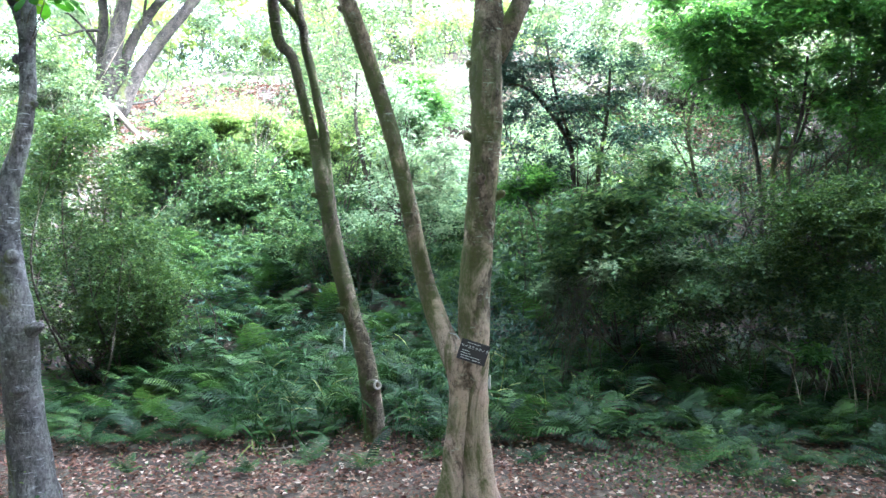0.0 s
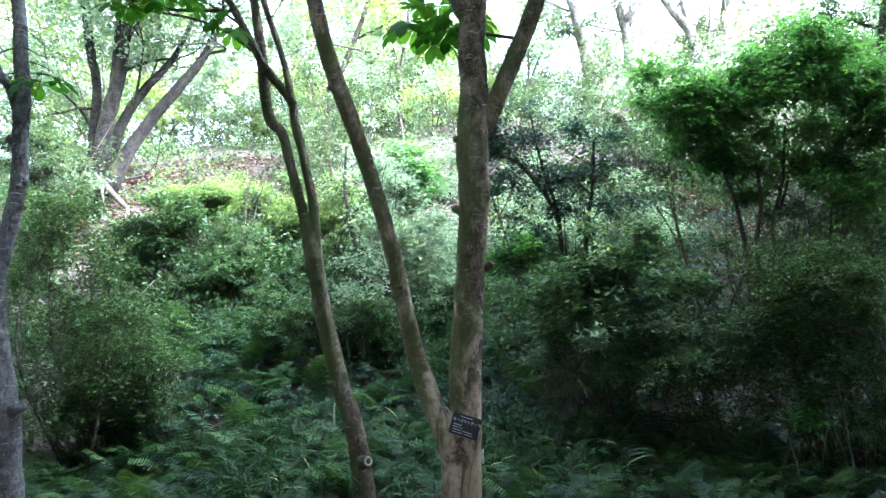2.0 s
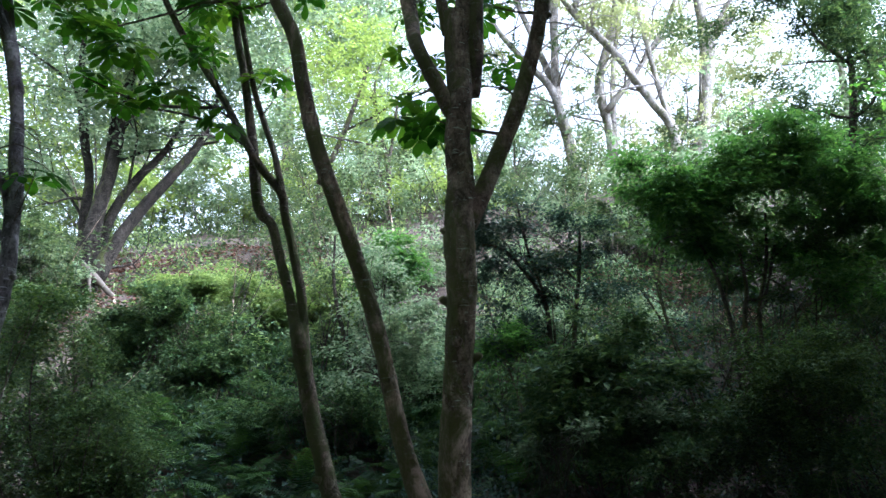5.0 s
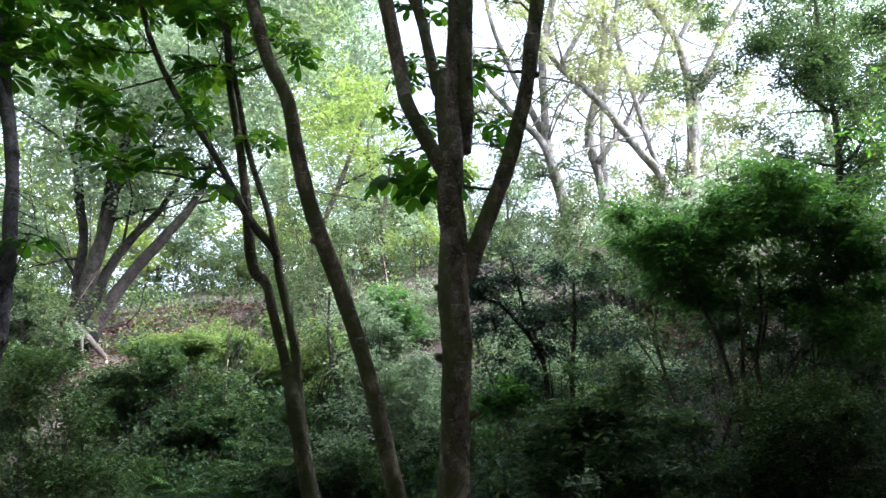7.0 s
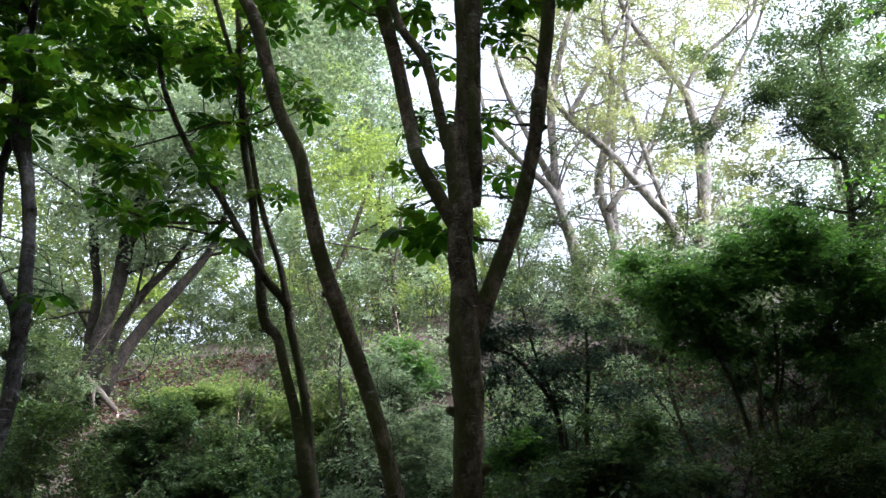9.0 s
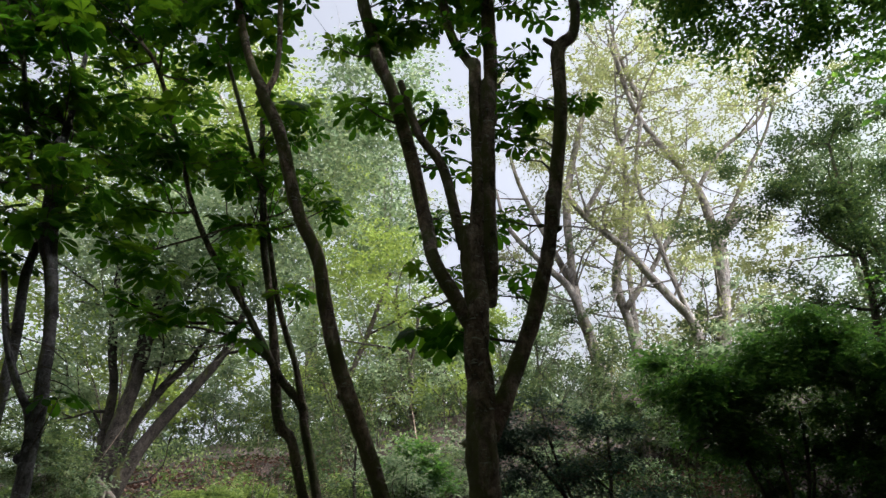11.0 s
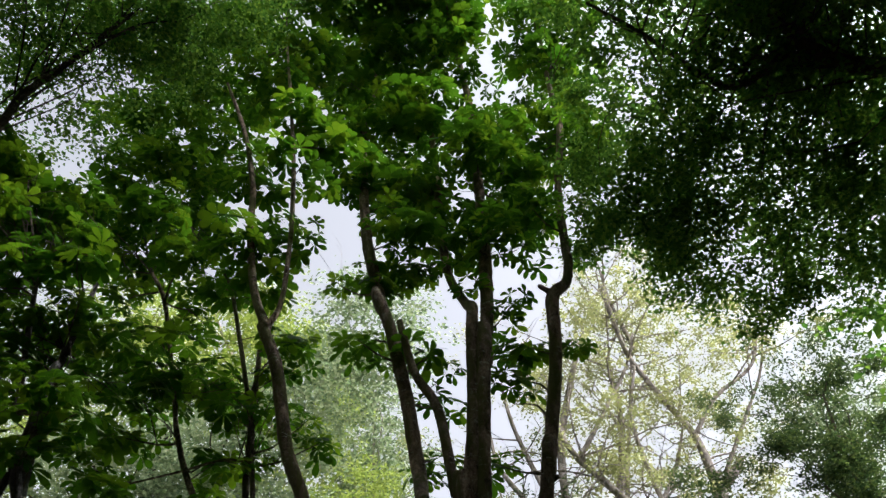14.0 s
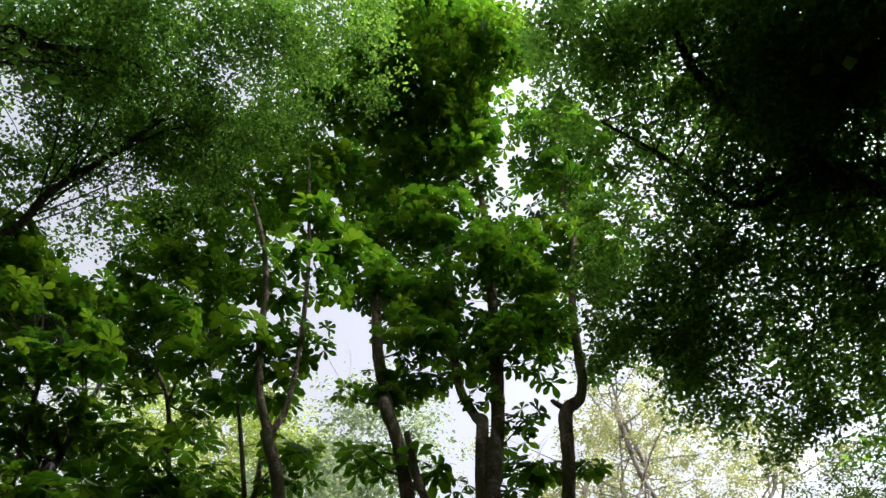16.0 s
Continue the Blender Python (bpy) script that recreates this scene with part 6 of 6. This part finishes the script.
# ---------- bamboo grass ----------
def blade_tuft(x, y, n, h, seed, label):
    g = np.random.default_rng(seed)
    z = float(height(x, y))
    ob = thing("bamboo_grass", (x, y, z), label, "bamboo grass", "bamboo grass on the bank")
    culms, pos, way, nrm = [], [], [], []
    for _ in range(n):
        b = np.array([x + g.normal() * 0.16, y + g.normal() * 0.14, z - 0.03])
        t = b + np.array([g.normal() * 0.14, g.normal() * 0.12, h * g.uniform(0.6, 1.1)])
        culms.append(tube(curve([(*b, 0.004), (*(0.5 * (b + t) + g.normal(size=3) * 0.02), 0.003), (*t, 0.0015)], 0.1), 4))
        for s in np.linspace(0.3, 1, 9):
            pos.append(b + (t - b) * s)
            a = g.uniform(0, 6.28)
            way.append((math.cos(a), math.sin(a), g.uniform(-0.5, 0.7)))
            nrm.append((g.normal() * 0.4, g.normal() * 0.4 - 0.3, 1))
    part("culms", *join(culms), BLADE_LEAF, ob)
    bl = (np.array([(0, 0, 0), (-0.03, 0.3, 0.02), (0.03, 0.3, 0.02), (-0.025, 0.65, -0.1), (0.025, 0.65, -0.1), (0, 1, -0.36)]), np.array([(0, 2, 1), (1, 2, 3), (2, 4, 3), (3, 4, 5)]))
    part("leaves", *scatter(bl, np.array(pos), np.array(way), np.array(nrm), 0.19 * g.uniform(0.6, 1.25, len(pos))), BLADE_LEAF, ob, "narrow green blades", False, "stuff")


g = np.random.default_rng(77)
for k in range(22):
    blade_tuft(g.uniform(-1.6, 0.4), g.uniform(5.3, 6.6), 7, 0.46, 300 + k, "tuft of narrow-leaved bamboo grass among ferns")
for k in range(9):
    blade_tuft(g.uniform(0.4, 1.5), g.uniform(5.4, 6.6), 8, 0.48, 340 + k, "tuft of narrow-leaved bamboo grass among ferns")


# ---------- details of the trunks ----------
for p, w, r, ln in (
    ((0.21, 4.12, 1.9), (0, -1, 0.1), 0.03, 0.03),
    ((0.31, 4.2, 1.81), (1, -0.2, 0.35), 0.025, 0.05),
    ((0.16, 4.2, 2.15), (-1, -0.1, 0.3), 0.025, 0.04),
    ((0.17, 4.2, 2.57), (-1, -0.1, 0.2), 0.022, 0.035),
    ((0.2, 4.15, 1.62), (0.2, -1, 0.2), 0.02, 0.03),
):
    knot(p, w, r, ln, BARK, T1_trunk)

T2, T3 = TRUNKS[1], TRUNKS[2]
for tree, mat, p, w, r, ln in (
    (T3, BARK_GREY, (-2.44, 4.1, 1.46), (0.5, -1, 0.2), 0.03, 0.04),
    (T3, BARK_GREY, (-2.34, 4.15, 1.04), (1, -0.4, 0.5), 0.03, 0.06),
    (T3, BARK_GREY, (-2.4, 4.1, 0.7), (0, -1, 0.2), 0.024, 0.03),
    (T3, BARK_GREY, (-2.44, 4.2, 2.59), (-1, -0.3, 0.4), 0.028, 0.05),
    (T3, BARK_GREY, (-2.38, 4.2, 2.34), (1, -0.3, 0.1), 0.02, 0.03),
    (T2, BARK_MOSSY, (-1.2, 5.4, 3.02), (-1, -0.3, 0.3), 0.024, 0.05),
    (T2, BARK_MOSSY, (-0.94, 5.4, 1.9), (-1, -0.2, 0.2), 0.02, 0.04),
    (T2, BARK_MOSSY, (-0.75, 5.35, 1.05), (-1, -0.5, 0.2), 0.022, 0.04),
    (T1_trunk, BARK, (-0.58, 4.2, 2.89), (-1, -0.3, 0.3), 0.02, 0.03),
    (T1_trunk, BARK, (0.87, 4.3, 4.04), (1, -0.2, 0.4), 0.02, 0.04),
    (T1_trunk, BARK, (1.11, 4.6, 6.03), (-1, -0.2, 0.6), 0.022, 0.1),
):
    knot(p, w, r, ln, mat, tree)
STUB = np.array((-0.5, 5.3, 0.5))
knot(STUB, (0.6, -0.8, 0.25), 0.036, 0.04, BARK_MOSSY, T2, "branch_stub", "sawn branch stub")


def ring(c, axis, r, tube_r, mat, parent, name, label):
    c, a = np.array(c, float), unit(np.array(axis, float))
    u = unit(np.cross(a, [0, 0, 1.0]))
    w = np.cross(a, u)
    th = np.linspace(0, 2 * np.pi, 21)[:-1]
    ph = np.linspace(0, 2 * np.pi, 9)[:-1]
    v = np.array([c + (r + tube_r * math.cos(p)) * (math.cos(t) * u + math.sin(t) * w) + tube_r * math.sin(p) * a for t in th for p in ph])
    f = [(i * 8 + j, ((i + 1) % 20) * 8 + j, ((i + 1) % 20) * 8 + (j + 1) % 8, i * 8 + (j + 1) % 8) for i in range(20) for j in range(8)]
    return part(name, v, f, mat, parent, label, True)


ring(STUB + unit(np.array((0.6, -0.8, 0.25))) * 0.038, (0.6, -0.8, 0.25), 0.026, 0.009, CUT_WOOD, T2, "callus_ring", "pale healed ring round the cut")


# ---------- name plate ----------
def name_plate():
    c = Vector((0.17, 4.07, 0.92))
    ob = thing("tree_label", c, "dark brown name plate with white lettering tied to the trunk", "sign")
    rot = pose(0, 0, 0, 90, 0, 0) @ pose(0, 0, 0, 0, 0, -18)
    bm = bmesh.new()
    bmesh.ops.create_cube(bm, size=1, matrix=Matrix.Diagonal((0.165, 0.118, 0.006, 1)))
    bmesh.ops.bevel(bm, geom=bm.edges[:], offset=0.0018, segments=2, affect="EDGES")
    me = bpy.data.meshes.new("plate")
    bm.to_mesh(me)
    bm.free()
    me.materials.append(PLATE)
    plate = new("plate", me)
    plate.parent, plate.matrix_basis = ob, rot

    def text(s, size, x, y):
        cu = bpy.data.curves.new("lettering", "FONT")
        cu.body, cu.size, cu.extrude, cu.align_x, cu.align_y = s, size, 0.0004, "CENTER", "CENTER"
        tmp = new("lettering", cu)
        bpy.context.view_layer.update()
        me2 = bpy.data.meshes.new_from_object(tmp.evaluated_get(bpy.context.evaluated_depsgraph_get()))
        bpy.data.objects.remove(tmp)
        me2.materials.clear()
        me2.materials.append(LETTER)
        q = new("lettering", me2)
        q.parent, q.matrix_basis = plate, pose(x, y, 0.0036)

    text("セイヨウトチノキ", 0.0205, 0.003, 0.022)
    for k, (x, y, w, h) in enumerate(((-0.008, 0.045, 0.075, 0.0035), (-0.058, -0.003, 0.018, 0.004), (-0.034, -0.003, 0.026, 0.004), (-0.05, -0.017, 0.034, 0.004), (-0.02, -0.017, 0.018, 0.004), (-0.04, -0.031, 0.05, 0.004), (0.02, -0.031, 0.055, 0.004), (-0.035, -0.045, 0.056, 0.004), (0.03, -0.045, 0.05, 0.004))):
        bm = bmesh.new()
        bmesh.ops.create_cube(bm, size=1, matrix=Matrix.Diagonal((w, h * 0.75, 0.0008, 1)))
        me = bpy.data.meshes.new("text_bar")
        bm.to_mesh(me)
        bm.free()
        me.materials.append(LETTER)
        o = new("text_bar", me)
        o.parent, o.matrix_basis = plate, pose(x, y, 0.0036)
    a, b = np.array(c) + [-0.075, 0.0, 0.075], np.array(c) + [-0.13, 0.06, 0.1]
    part("wire", *tube(curve([(*a, 0.002), (*(0.5 * (a + b) + [0, 0, 0.012]), 0.002), (*b, 0.002)], 0.01), 6), WIRE, ob, "pale tie wire", True)


name_plate()


def tape(p, length, seed):
    p = np.array(p, float)
    v, f = tube(curve([(*p, 0.006), (*(p - [0.004, 0, length * 0.5]), 0.008), (*(p - [0.0, 0.004, length]), 0.007)], 0.02), 6)
    tagged(new("marker_tape", mesh_data("marker_tape", v, f, WIRE, True)), "short white marker tape hanging by the trunk", "tape")


tape((-0.72, 5.3, 0.92), 0.17, 1)
tape((0.28, 4.3, 0.75), 0.08, 2)


# ---------- fallen twigs ----------
g = np.random.default_rng(5)
for k in range(16):
    x, y, a, ln = g.uniform(-3, 3), g.uniform(3.6, 5.4), g.uniform(0, 6.28), g.uniform(0.2, 0.6)
    p = np.array([x, y, 0.0])
    e = p + np.array([math.cos(a), math.sin(a), 0]) * ln
    m = 0.5 * (p + e) + g.normal(size=3) * 0.04
    rows = [(q[0], q[1], float(height(q[0], q[1])) + 0.025, r) for q, r in ((p, 0.007), (m, 0.006), (e, 0.003))]
    tagged(new("fallen_twig", mesh_data("fallen_twig", *tube(curve(rows, 0.05), 6, 0.1, k), TWIG, True)), "dry fallen twig lying on leaf litter", "twig", "fallen twigs")


# ---------- dry stalks and a dead branch at the foot of the shady bank ----------
g = np.random.default_rng(61)
for k in range(16):
    x, y = g.uniform(2.75, 3.6), g.uniform(5.45, 5.9)
    z, h = float(height(x, y)), g.uniform(0.45, 0.95)
    a, b = g.normal(size=2) * 0.2
    rows = [(x, y, z - 0.02, 0.0045), (x + a * 0.4, y + b * 0.4, z + h * 0.5, 0.0035), (x + a, y + b, z + h, 0.002)]
    tagged(new("dry_stalk", mesh_data("dry_stalk", *tube(curve(rows, 0.08), 5, 0.1, k), TWIG, True)), "pale dry upright stalk among shrubs", "stalk", "dry stalks on the bank")
rows = [(2.5, 5.52, 0.79, 0.009), (2.6, 5.55, 0.72, 0.011), (2.72, 5.6, 0.63, 0.012), (2.8, 5.95, float(height(2.8, 5.95)) - 0.01, 0.012)]
tagged(new("dead_branch", mesh_data("dead_branch", *tube(curve(rows, 0.04), 7, 0.12, 3), BARK_DARK, True)), "bare grey dead branch leaning out of shrubs", "branch")
